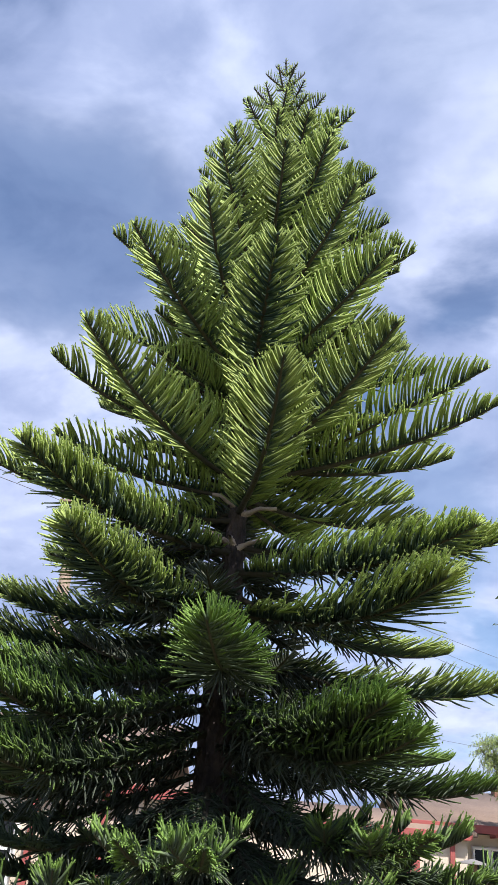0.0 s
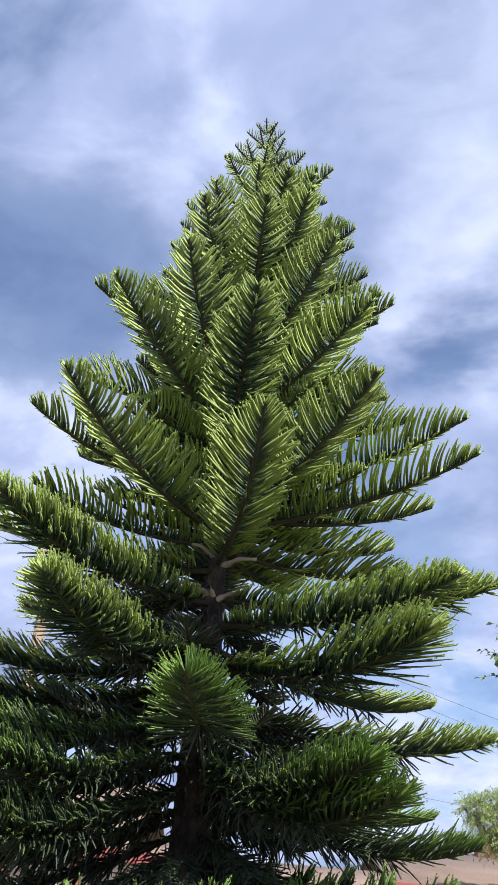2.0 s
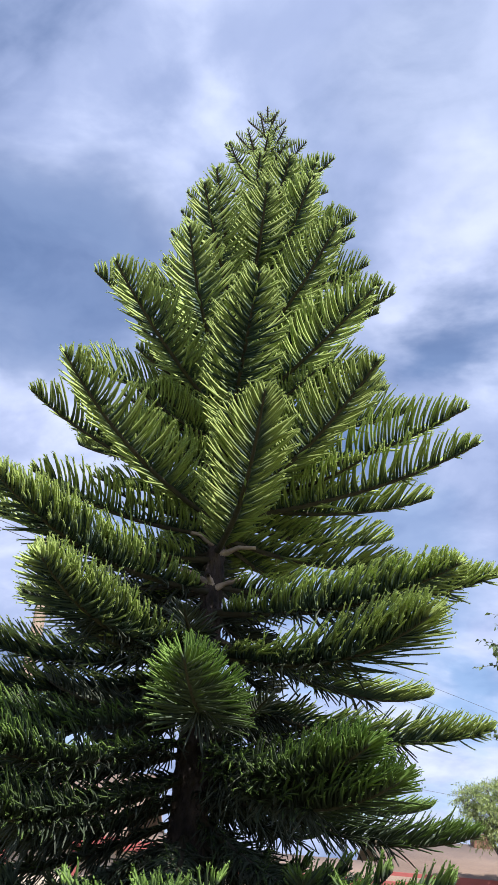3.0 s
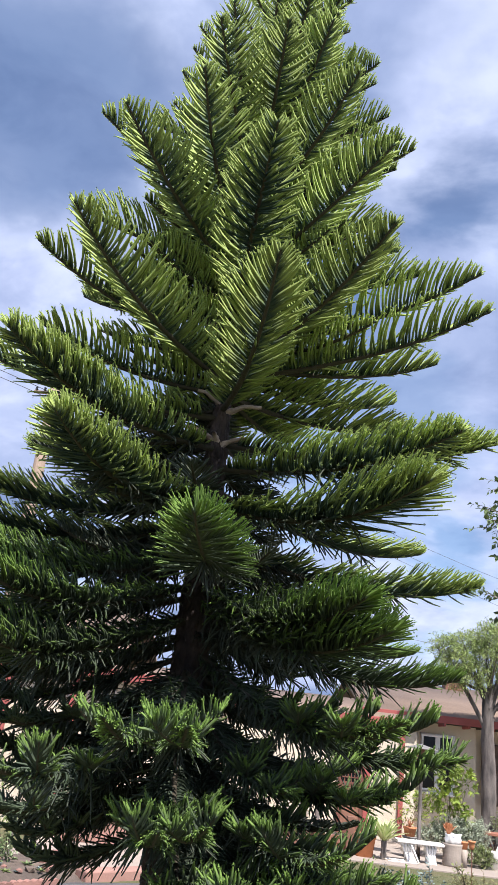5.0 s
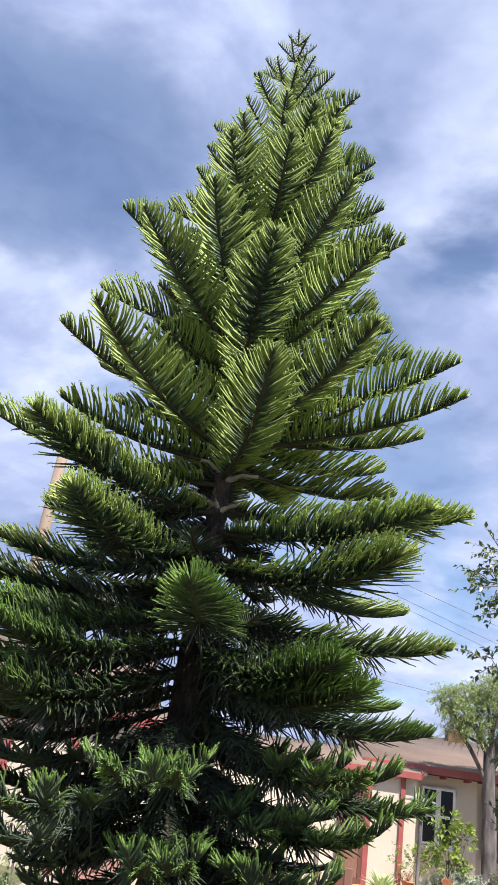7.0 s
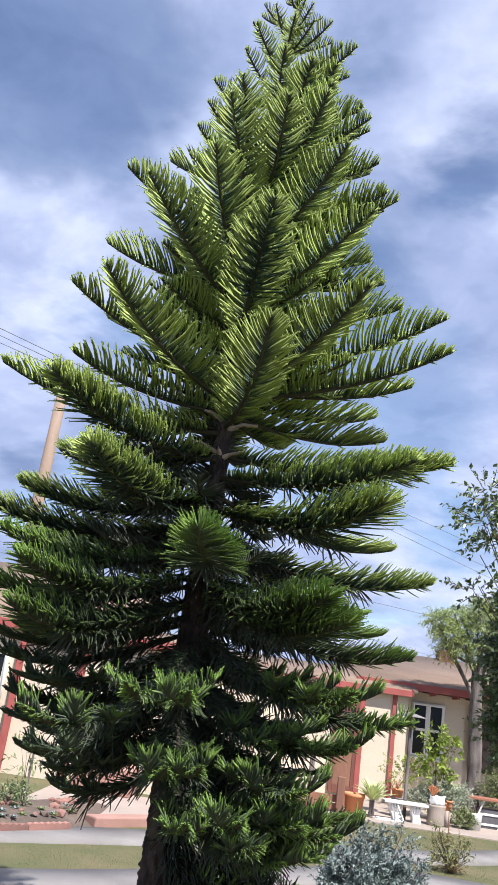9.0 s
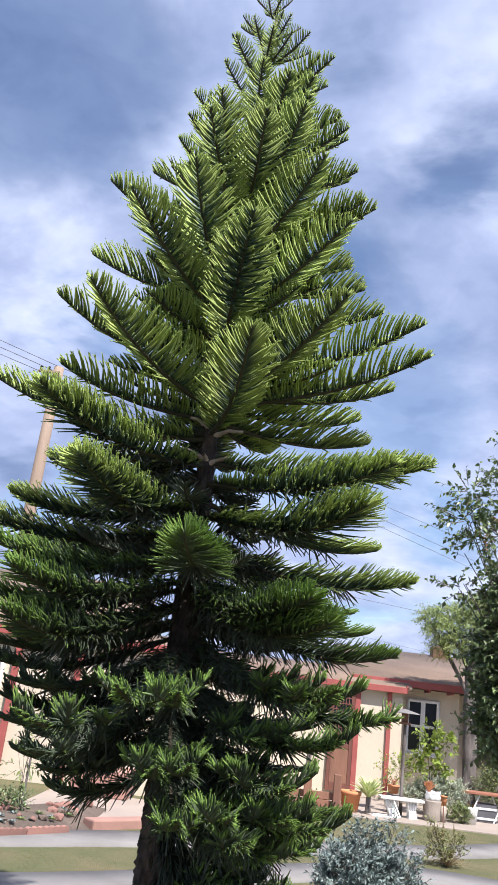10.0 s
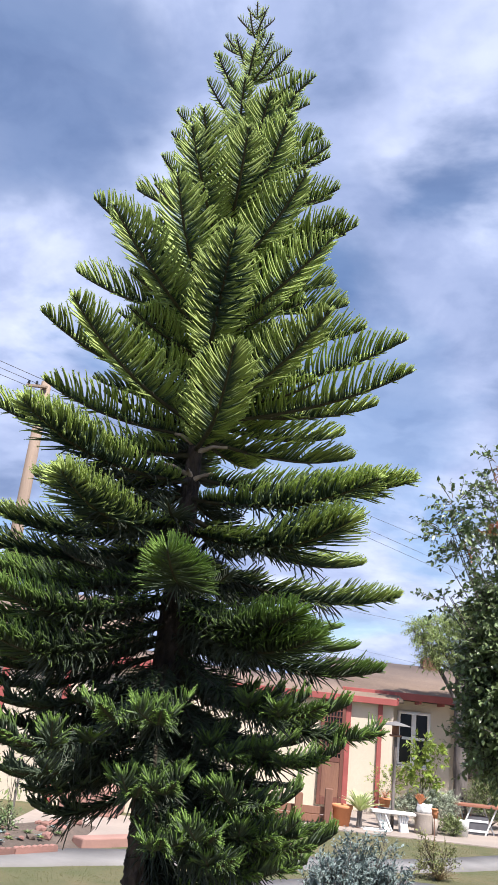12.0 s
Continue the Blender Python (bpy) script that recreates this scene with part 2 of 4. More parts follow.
def held(name, me, mat, parent=None, label="", at=None):
    ob = new(name, me)
    if mat and not me.materials:
        me.materials.append(mat)
    if at is not None:
        ob.location = at
    ob.parent = parent
    return tagged(ob, label)


def part(name, bm, mat, parent=None, label="", at=None, smooth=False):
    """Links a bmesh as one mesh object under a thing or a part."""
    me = bpy.data.meshes.new(name)
    bm.to_mesh(me)
    bm.free()
    if smooth:
        me.polygons.foreach_set("use_smooth", np.ones(len(me.polygons), bool))
    return held(name, me, mat, parent, label, at)


def thing(name, at, label, category, group="", kind="", turn=0.0):
    ob = new(name)
    ob.matrix_basis = pose(*at, 0, 0, turn)
    return tagged(ob, label, category, group, kind)


def box(x0, y0, z0, x1, y1, z1, bevel=0.0, bm=None):
    bm = bm or bmesh.new()
    m = Matrix.LocRotScale(((x0 + x1) / 2, (y0 + y1) / 2, (z0 + z1) / 2), None, (x1 - x0, y1 - y0, z1 - z0))
    made = bmesh.ops.create_cube(bm, size=1, matrix=m)["verts"]
    if bevel:
        edges = list({e for v in made for e in v.link_edges})
        bmesh.ops.bevel(bm, geom=edges, offset=bevel, segments=2, affect="EDGES", profile=0.5)
    return bm


def tube(points, radii, sides=8, wobble=0.0, seed=0):
    """A tapered tube along points, as vertices and quads."""
    rng = np.random.default_rng(seed)
    p, r = np.asarray(points, float), np.asarray(radii, float)
    d = np.gradient(p, axis=0)
    d /= np.linalg.norm(d, axis=1)[:, None] + 1e-9
    ref = np.where(np.abs(d[:, 2:3]) > 0.9, [[1.0, 0, 0]], [[0, 0, 1.0]])
    a = np.cross(d, ref)
    a /= np.linalg.norm(a, axis=1)[:, None]
    b = np.cross(d, a)
    ang = np.linspace(0, 2 * np.pi, sides, endpoint=False)
    rr = r[:, None] * (1 + wobble * rng.standard_normal((len(p), sides)))
    v = p[:, None] + rr[..., None] * (np.cos(ang)[None, :, None] * a[:, None] + np.sin(ang)[None, :, None] * b[:, None])
    i, j = np.meshgrid(np.arange(len(p) - 1), np.arange(sides), indexing="ij")
    k = (j + 1) % sides
    f = np.stack([i * sides + j, i * sides + k, (i + 1) * sides + k, (i + 1) * sides + j], -1).reshape(-1, 4)
    return v.reshape(-1, 3), f


def tube_mesh(name, points, radii, sides=8, wobble=0.0, seed=0):
    return arrays(name, *tube(points, radii, sides, wobble, seed))


def merged(name, pieces, smooth=True):
    v, f, n = [], [], 0
    for pv, pf in pieces:
        v.append(pv), f.append(np.asarray(pf) + n)
        n += len(pv)
    return arrays(name, np.concatenate(v), np.concatenate(f), smooth)


def lathe(profile, sides=24):
    """A turned body from (radius, height) pairs."""
    pr = np.array(profile, float)
    ang = np.linspace(0, 2 * np.pi, sides, endpoint=False)
    v = np.stack([pr[:, :1] * np.cos(ang), pr[:, :1] * np.sin(ang), np.repeat(pr[:, 1:], sides, 1)], -1).reshape(-1, 3)
    i, j = np.meshgrid(np.arange(len(pr) - 1), np.arange(sides), indexing="ij")
    k = (j + 1) % sides
    return v, np.stack([i * sides + j, i * sides + k, (i + 1) * sides + k, (i + 1) * sides + j], -1).reshape(-1, 4)


def strands(root, way, bend, length, radius, rings=5, sides=3):
    """Many thin tapering cords: each leaves its root along way and bends; all at once."""
    n = len(root)
    u = np.linspace(0, 1, rings)
    c = root[:, None] + length[:, None, None] * (u[None, :, None] * way[:, None] + (u**2)[None, :, None] * bend[:, None])
    d = way[:, None] + 2 * u[None, :, None] * bend[:, None]
    d /= np.linalg.norm(d, axis=2, keepdims=True)
    a = np.cross(d, np.array([0.31, 0.17, 0.93]))
    a /= np.linalg.norm(a, axis=2, keepdims=True)
    b = np.cross(d, a)
    shape = np.array([1.0, 1.05, 1.05, 0.95, 0.55]) if rings == 5 else np.linspace(1, 0.2, rings)
    r = radius[:, None] * shape[None]
    ang = np.linspace(0, 2 * np.pi, sides, endpoint=False)
    v = c[:, :, None] + r[..., None, None] * (np.cos(ang)[:, None] * a[:, :, None] + np.sin(ang)[:, None] * b[:, :, None])
    i, j = np.meshgrid(np.arange(rings - 1), np.arange(sides), indexing="ij")
    k = (j + 1) % sides
    one = np.stack([i * sides + j, i * sides + k, (i + 1) * sides + k, (i + 1) * sides + j], -1).reshape(-1, 4)
    f = one[None] + (np.arange(n) * rings * sides)[:, None, None]
    return v.reshape(-1, 3), f.reshape(-1, 4)


def needled(root, way, bend, length, radius, rng, scales=0, sides=3, age_shade=0.0):
    """Blunt rope-like cords as strands() makes them, some roughened by short hugging scales: vertices, triangles and
    the tone along each cord, from age and painted shade.
    """
    n, rings = len(root), 5
    v, f = strands(root, way, bend, length, radius, rings, sides)
    f = np.concatenate([f[:, [0, 1, 2]], f[:, [0, 2, 3]]])
    # Low values take the dark base colour, which stands for age and shade.
    lot = rng.normal(0, 0.12, n) + age_shade
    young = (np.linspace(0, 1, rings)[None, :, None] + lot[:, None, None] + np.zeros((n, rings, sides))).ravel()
    if not scales:
        return v, f, young
    per = 3
    u = np.linspace(0.08, 1.0, scales)[None] + rng.normal(0, 0.02, (n, scales))
    c = root[:, None] + length[:, None, None] * (u[..., None] * way[:, None] + (u**2)[..., None] * bend[:, None])
    d = way[:, None] + 2 * u[..., None] * bend[:, None]
    d /= np.linalg.norm(d, axis=2, keepdims=True)
    a = np.cross(d, np.array([0.31, 0.17, 0.93]))
    a /= np.linalg.norm(a, axis=2, keepdims=True)
    b = np.cross(d, a)
    ang = rng.uniform(0, 2 * np.pi, (n, scales, 1)) + np.arange(per) * 2 * np.pi / per
    rad = np.cos(ang)[..., None] * a[:, :, None] + np.sin(ang)[..., None] * b[:, :, None]
    tan = np.cross(d[:, :, None], rad)
    size = 1.6 * radius[:, None, None, None] * rng.uniform(0.8, 1.2, (n, scales, per, 1))
    base = c[:, :, None] + rad * (radius * 0.75)[:, None, None, None]
    tip = base + size * (0.42 * rad + 0.95 * d[:, :, None])
    half = tan * size * 0.33
    w = np.stack([base - half, base + half, tip], 3).reshape(-1, 3)
    g = np.arange(len(w)).reshape(-1, 3) + len(v)
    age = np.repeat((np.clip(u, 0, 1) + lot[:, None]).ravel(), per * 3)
    return np.concatenate([v, w]), np.concatenate([f, g]), np.concatenate([young, age])


def needle_mesh(name, pieces):
    v, f, y, n = [], [], [], 0
    for pv, pf, py in pieces:
        v.append(pv), f.append(pf + n), y.append(py)
        n += len(pv)
    me = arrays(name, np.concatenate(v), np.concatenate(f))
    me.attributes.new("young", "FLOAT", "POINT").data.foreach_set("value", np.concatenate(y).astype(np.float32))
    return me


def leaves(at, way, up, length, width):
    """Many small folded leaves, each of four triangles-as-quads."""
    n = len(at)
    way = way / (np.linalg.norm(way, axis=1)[:, None] + 1e-9)
    side = np.cross(way, up)
    side /= np.linalg.norm(side, axis=1)[:, None] + 1e-9
    nor = np.cross(side, way)
    L, W = length[:, None], width[:, None]
    p0, p3 = at, at + way * L - nor * L * 0.12
    mid = at + way * L * 0.45 + nor * L * 0.02
    p1, p2 = mid + side * W * 0.5 + nor * W * 0.16, mid - side * W * 0.5 + nor * W * 0.16
    v = np.stack([p0, p1, p3, p2, mid], 1)
    f = np.array([[0, 4, 1], [4, 2, 1], [0, 3, 4], [4, 3, 2]])
    return v.reshape(-1, 3), (f[None] + (np.arange(n) * 5)[:, None, None]).reshape(-1, 3)


# ---- ground ----
def sheet(name, x0, y0, x1, y1, z, mat, nx=2, ny=2):
    xs, ys = np.linspace(x0, x1, nx), np.linspace(y0, y1, ny)
    gx, gy = np.meshgrid(xs, ys, indexing="ij")
    v = np.stack([gx, gy, np.full_like(gx, z)], -1).reshape(-1, 3)
    i, j = np.meshgrid(np.arange(nx - 1), np.arange(ny - 1), indexing="ij")
    f = np.stack([i * ny + j, (i + 1) * ny + j, (i + 1) * ny + j + 1, i * ny + j + 1], -1).reshape(-1, 4)
    return held(name, arrays(name, v, f, False), mat)


tagged(sheet("ground", -400, -400, 400, 400, 0.0, LAWN), "dry green lawn ground reaching the horizon", "ground", kind="structure")


def ribbon(name, near, far, z, mat, label, steps=40):
    """A paved strip between two smooth edges, with a real edge down to the ground."""
    def smooth_line(pts):
        p = np.array(pts, float)
        x = np.linspace(p[0, 0], p[-1, 0], steps)
        y = np.interp(x, p[:, 0], p[:, 1])
        for _ in range(6):
            y[1:-1] = (y[:-2] + 2 * y[1:-1] + y[2:]) / 4
        return np.stack([x, y], 1)
    a, b = smooth_line(near), smooth_line(far)
    rows = [np.c_[a, np.full(steps, -0.05)], np.c_[a, np.full(steps, z)], np.c_[b, np.full(steps, z)], np.c_[b, np.full(steps, -0.05)]]
    v = np.stack(rows, 1).reshape(-1, 3)
    i, j = np.meshgrid(np.arange(steps - 1), np.arange(3), indexing="ij")
    f = np.stack([i * 4 + j, i * 4 + j + 1, (i + 1) * 4 + j + 1, (i + 1) * 4 + j], -1).reshape(-1, 4)
    return tagged(held(name, arrays(name, v, f[:, ::-1], False), mat), label, "walkway", kind="structure")


WALK_FAR = ([(-9, 5.5), (-1.8, 8.85), (-0.9, 9.9), (3.2, 11.5), (4.4, 12.6), (9, 16)],
            [(-9, 6.6), (-2.05, 9.75), (-1.2, 10.7), (3.05, 12.3), (4.8, 14.0), (9, 17.3)])
WALK_NEAR = ([(-9, 2.0), (-0.9, 6.9), (1.2, 9.2), (2.8, 10.2), (3.6, 9.6), (9, 7)],
             [(-9, 3.3), (-0.9, 8.05), (1.2, 10.0), (2.8, 11.1), (3.6, 10.5), (9, 8)])
ribbon("pavement_far", *WALK_FAR, 0.03, CONCRETE, "pale concrete garden walk with joints")
ribbon("pavement_near", *WALK_NEAR, 0.035, CONCRETE, "pale concrete walk across the lawn")
tagged(part("patio", box(1.0, 15.2, -0.05, 14, 20.2, 0.02), PATIO), "beige concrete patio before the house", "patio", kind="structure")
tagged(part("path_beige", box(-2.6, 11.2, -0.05, 1.2, 13.9, 0.025), PATIO), "beige concrete path to the house", "path", kind="structure")

# ---- the pine ----
pine = thing("norfolk_pine", (0.0, 3.8, 0.0), "tall tiered Norfolk Island pine with feathery upswept green fronds", "tree")
TOP = 6.36


def sway(z):
    """How the upper stem leans away: the stretch at a height, and the stem's offset there from the upright over the foot."""
    k = 1 + 0.18 * np.clip((z - 4.1) / 2.2, 0, 1.2) ** 1.4
    return k, np.stack([0.10 * (1 - k), 4.235 * (k - 1), 1.743 + k * (z - 1.743)], -1)


zs = np.linspace(0, TOP, 800)
trunk_r = np.interp(zs, [0, 0.3, 1.2, 2.2, 3.2, 5.2, 6.2, TOP], [0.10, 0.080, 0.078, 0.068, 0.036, 0.020, 0.009, 0.004])
wave = np.c_[np.interp(zs, [0, 1.2, 2.6, 4.5, 5.5, TOP], [0.012, 0.005, -0.002, 0.0, 0.03, 0.03]), 0.01 * np.cos(zs * 2.1), np.zeros_like(zs)]
stalk = sway(zs)[1] + wave
v, f = tube(stalk[:600], trunk_r[:600], 56, 0.0)
for n, co in enumerate(v):
    axis = stalk[n // 56]
    z, a = co[2], math.atan2(co[1] - axis[1], co[0] - axis[0])
    ridge = 1 - 2.2 * abs(noise.noise((math.cos(a) * 4.5, math.sin(a) * 4.5, z * 7)))
    flake = noise.noise((math.cos(a) * 9, math.sin(a) * 9, z * 20 + 9))
    grain = noise.noise((math.cos(a) * 22, math.sin(a) * 22, z * 55))
    co[:2] = axis[:2] + (co[:2] - axis[:2]) * (0.96 + 0.11 * ridge + 0.13 * max(-0.35, flake) + 0.13 * grain)
held("trunk", arrays("trunk", v, f), BARK, pine, "dark rough flaking bark trunk")
held("young_stem", tube_mesh("young_stem", stalk[599:], trunk_r[599:], 10, 0.03, 2), GREEN_STEM, pine, "smooth yellow-green upper stem")


def envelope(z):
    return 1.2 * ((6.6 - z) / 3.4) ** 0.78 if z > 3.2 else (1.2 if z > 2 else 0.95 + 0.125 * z)


def cords(line, reach, start, full, low, side, rng, old=0.0, crest=False, step=0.0088, thick=0.0055, scales=6, arch=0.0, mess=0.0, lean=0.0):
    """Two combs of blunt cords that stand up in a V along an axis, shorter towards its tip, and stray cords between and below."""
    up = np.array([0, 0, 1.0])
    sink = 0.5 * max(0.0, abs(float(side[0])) - 0.35)
    blunt = min(1, 2.5 * low) * max(0.0, 1 - abs(float(side[0])))
    count = max(6, int(reach * (1 - start) / step))
    pieces = []
    for hand in (-1, 1):
        s = np.clip(np.linspace(start, 0.997, count) + (0.25 * hand * (0.997 - start) + rng.normal(0, 0.18, count)) / count, 0.0, 0.999)
        root, d = line(s), line(s + 0.01) - line(s - 0.01)
        fwd = d / np.linalg.norm(d, axis=1)[:, None]
        lift = np.cross(side, fwd)
        lift *= np.sign(lift[:, 2:3])
        prof = np.minimum(1, 0.5 + 0.5 * (s - start) / 0.25) * np.minimum(1, (1.012 - s) / (0.30 - 0.06 * low - 0.08 * blunt)) ** (0.65 - 0.20 * low)
        L = np.maximum(full * prof * (1 + rng.normal(0, 0.05, count)), 0.014)
        spread = np.interp(s, [0, 0.8, 1.0], [1.0, 0.92, 0.60 + 0.3 * blunt]) * (1 + rng.normal(0, 0.06, count))
        vee = np.interp(s, [0, 0.4, 1.0], np.array([0.46, 0.54, 0.56]) * (1 + 0.25 * low)) - 0.6 * sink * low * np.clip(0.65 - s, 0, 1) + rng.normal(0, 1, count) * (0.06 + 0.24 * mess * np.clip(1.1 - s, 0, 0.6))
        ahead = np.interp(s, [0, 0.6, 1.0], [0.0, 0.14, 0.64 - 0.5 * blunt])[:, None] + low * (0.10 + 0.30 * s[:, None] ** 2) + 0.40 * min(1, 3 * low) * min(1, max(0, 1.6 - 2 * low)) + lean
        way = fwd * (ahead + rng.normal(0, 0.07, (count, 1))) + hand * side * spread[:, None] + lift * vee[:, None]
        way /= np.linalg.norm(way, axis=1)[:, None]
        droop = low * np.clip(1.0 - s, 0, 1)[:, None] * rng.random((count, 1))
        bend = fwd * (0.26 + 0.2 * low) - hand * side * (0.02 + 0.15 * low) * (1 - arch) + up * (0.02 - sink * low - sink * droop - arch) + rng.normal(0, 1, (count, 3)) * (0.07 + 0.22 * mess * np.clip(1.1 - s, 0, 0.6)[:, None])
        # Old and low cords stay darker, with shade near the stem painted in.
        pieces.append(needled(root, way, bend, L, thick * (1 + rng.normal(0, 0.08, count)), rng, scales, age_shade=-0.40 * old - 0.80 * (1 - 0.4 * arch) * low * np.clip((0.97 - s) / 0.3, 0, 1)))
    if crest:
        # the crest that closes the fan of an old branch
        m = int(count * (2.2 if low > 0 and abs(float(side[0])) > 0.6 else 1.3))
        s = rng.uniform(0.45, 0.985, m)
        d = line(s + 0.01) - line(s - 0.01)
        fwd = d / np.linalg.norm(d, axis=1)[:, None]
        lift = np.cross(side, fwd)
        lift *= np.sign(lift[:, 2:3])
        th = rng.uniform(-0.35, math.pi + 0.35, (m, 1)) if low > 0 else rng.uniform(0, 2 * math.pi, (m, 1))
        way = fwd * (0.45 + 0.25 * s[:, None] + lean - 0.25 * blunt) + side * np.cos(th) + lift * np.sin(th)
        way /= np.linalg.norm(way, axis=1)[:, None]
        L = 0.95 * full * np.minimum(1, (1.03 - s) / 0.30) ** 0.5 * (1 + rng.normal(0, 0.05, m))
        # Cords back from the tip are darker: age and painted inner shade.
        pieces.append(needled(line(s), way, fwd * 0.2 - up * 0.8 * arch + rng.normal(0, 0.05, (m, 3)), L, np.full(m, thick * 0.85), rng, scales, age_shade=-0.15 - 0.2 * old - 0.5 * np.clip((1.0 - s) / 0.4, 0, 1)))
    m = int(count * 0.4)
    s = rng.uniform(start + 0.05, 0.95, m)
    d = line(s + 0.01) - line(s - 0.01)
    fwd = d / np.linalg.norm(d, axis=1)[:, None]
    way = fwd * 0.5 + side * rng.normal(0, 0.7, (m, 1)) + up * rng.uniform(-0.25, 0.8, (m, 1))
    way /= np.linalg.norm(way, axis=1)[:, None]
    L = 0.7 * full * np.minimum(1, (1.03 - s) / 0.5) * rng.uniform(0.5, 1.0, m)
    # Stray cords on lower branches get the same painted darkening.
    pieces.append(needled(line(s), way, fwd * 0.2 + rng.normal(0, 0.1, (m, 3)), L, np.full(m, thick * 0.95), rng, scales, age_shade=-0.8 * low))
    return pieces


def frond(z0, azimuth, reach, rise, seed, forks=0, inner=False):
    """One tier branch: a stem that sags and sweeps up, combs of cords along it, and on old branches side forks."""
    rng = np.random.default_rng(seed)
    a = radians(azimuth)
    out, side = np.array([math.cos(a), math.sin(a), 0.0]), np.array([-math.sin(a), math.cos(a), 0.0])
    up = np.array([0, 0, 1.0])
    stretch, foot = sway(np.float64(z0))
    reach, rise = reach * float(stretch), rise * float(stretch)
    low = float(np.clip((3.2 - z0) / 1.6, 0, 1))
    sag, curl = reach * (0.17 + 0.15 * low), 2.8 + 0.4 * low
    swing = rng.normal(0, 0.02) * reach

    def line(s):
        s = np.clip(np.asarray(s), 0, 2)[..., None]
        return out * reach * s + up * (rise * s + sag * (s**curl - s)) + side * swing * np.sin(s * np.pi)

    t = np.linspace(0, 1, 14)
    stem_r = np.interp(t, [0, 0.3, 0.8, 1], [0.006 + 0.008 * reach, 0.006 + 0.006 * reach, 0.0070, 0.004])
    full = min(0.190 - 0.055 * min(1, 2 * low), 0.02 + 0.21 * reach) if not inner else 0.12
    if z0 < 2.15 and not 30 < azimuth < 150:
        full *= 0.66 if -125 < azimuth < -60 else 0.74 if -125 < azimuth < 30 else 0.60
    elif z0 < 2.8 and -125 < azimuth < -45:
        full *= 1.42 if 2.4 < z0 < 2.5 else 1.5 if z0 < 2.7 and azimuth > -65 else 1.25
    arch = (0.30 if -125 < azimuth < 0 else 0.22) if z0 < 2.15 and not 30 < azimuth < 150 else 0.0
    thick = (0.0046 + 0.0014 * min(1, reach) * (1 - 1.5 * min(1, 2 * low))) * (0.5 + 0.5 * min(1, reach / 0.4))
    # Low left and far branches get extra darkening, their shade put into the colour.
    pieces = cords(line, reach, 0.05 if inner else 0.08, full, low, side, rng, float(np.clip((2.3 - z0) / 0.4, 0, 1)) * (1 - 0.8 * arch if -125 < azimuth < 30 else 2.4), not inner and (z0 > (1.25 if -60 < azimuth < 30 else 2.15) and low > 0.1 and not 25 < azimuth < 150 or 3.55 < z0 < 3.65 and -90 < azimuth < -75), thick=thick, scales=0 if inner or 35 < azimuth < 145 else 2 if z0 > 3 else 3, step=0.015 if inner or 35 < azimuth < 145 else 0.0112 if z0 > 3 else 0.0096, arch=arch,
                   mess=low if z0 < 2.15 or azimuth < -125 or azimuth > 150 else 0.2 * low, lean=0.35 if 2.15 < z0 < 2.75 and -65 < azimuth < -40 else 0.0)
    wood = [tube(line(t), stem_r, 6, 0.05, seed)]
    for n in range(forks):
        at, hand = 0.5 + 0.42 * (n + rng.random() * 0.6) / forks, (-1) ** n
        turn = hand * radians(rng.uniform(18, 60))
        o2 = out * math.cos(turn) + side * math.sin(turn)
        s2 = side * math.cos(turn) - out * math.sin(turn)
        r2, base = reach * (rng.uniform(0.10, 0.17) if azimuth < -60 else rng.uniform(0.15, 0.25)), line(at)
        lift2 = rng.uniform(0.1, 0.6)

        def fork(s, o2=o2, r2=r2, base=base, lift2=lift2):
            s = np.clip(np.asarray(s), 0, 2)[..., None]
            return base + o2 * r2 * s + up * r2 * (-0.05 * s + lift2 * s**2)

        wood.append(tube(fork(np.linspace(0, 1, 6)), np.linspace(0.007, 0.003, 6), 5))
        # Forks on the left and far sides are darkened likewise, as painted shade.
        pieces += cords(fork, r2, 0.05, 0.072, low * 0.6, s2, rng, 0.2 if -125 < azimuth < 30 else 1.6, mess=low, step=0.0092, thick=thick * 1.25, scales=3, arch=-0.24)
    if low > 0.15:
        # long hanging cords under the old inner part
        m = int((110 if -125 < azimuth < -60 else 150 if z0 > 1.7 or not -60 < azimuth < 30 else 190) * min(1, 1.5 * low) * reach)
        s0 = rng.uniform(0.10, 0.70, m)
        hang = out * rng.normal(0.35, 0.2, (m, 1)) + side * rng.normal(0, 0.7, (m, 1)) + up * rng.uniform(-0.35, 0.25, (m, 1))
        hang /= np.linalg.norm(hang, axis=1)[:, None]
        old = [needled(line(s0), hang, np.array([[0, 0, -0.55]]) + out * 0.2 + np.clip(rng.normal(0, 0.25, (m, 3)), -0.35, 0.35), rng.uniform(0.05, 0.11, m) * (1 if z0 > 1.7 or not -60 < azimuth < 30 else 1.4), np.full(m, thick * 0.9), rng, 0)]
    else:
        old = []
    stem = held("branch", merged("branch", wood), TWIG, pine, at=tuple(foot))
    held("foliage", needle_mesh("foliage", pieces), FOLIAGE_OLD_SHADED if inner and z0 < 3.2 else FOLIAGE if z0 > 3.58 else FOLIAGE_MID if z0 > 2.50 else FOLIAGE_LOW, stem)
    if old:
        held("hanging_foliage", needle_mesh("hanging_foliage", old), FOLIAGE_OLD_SHADED, stem)


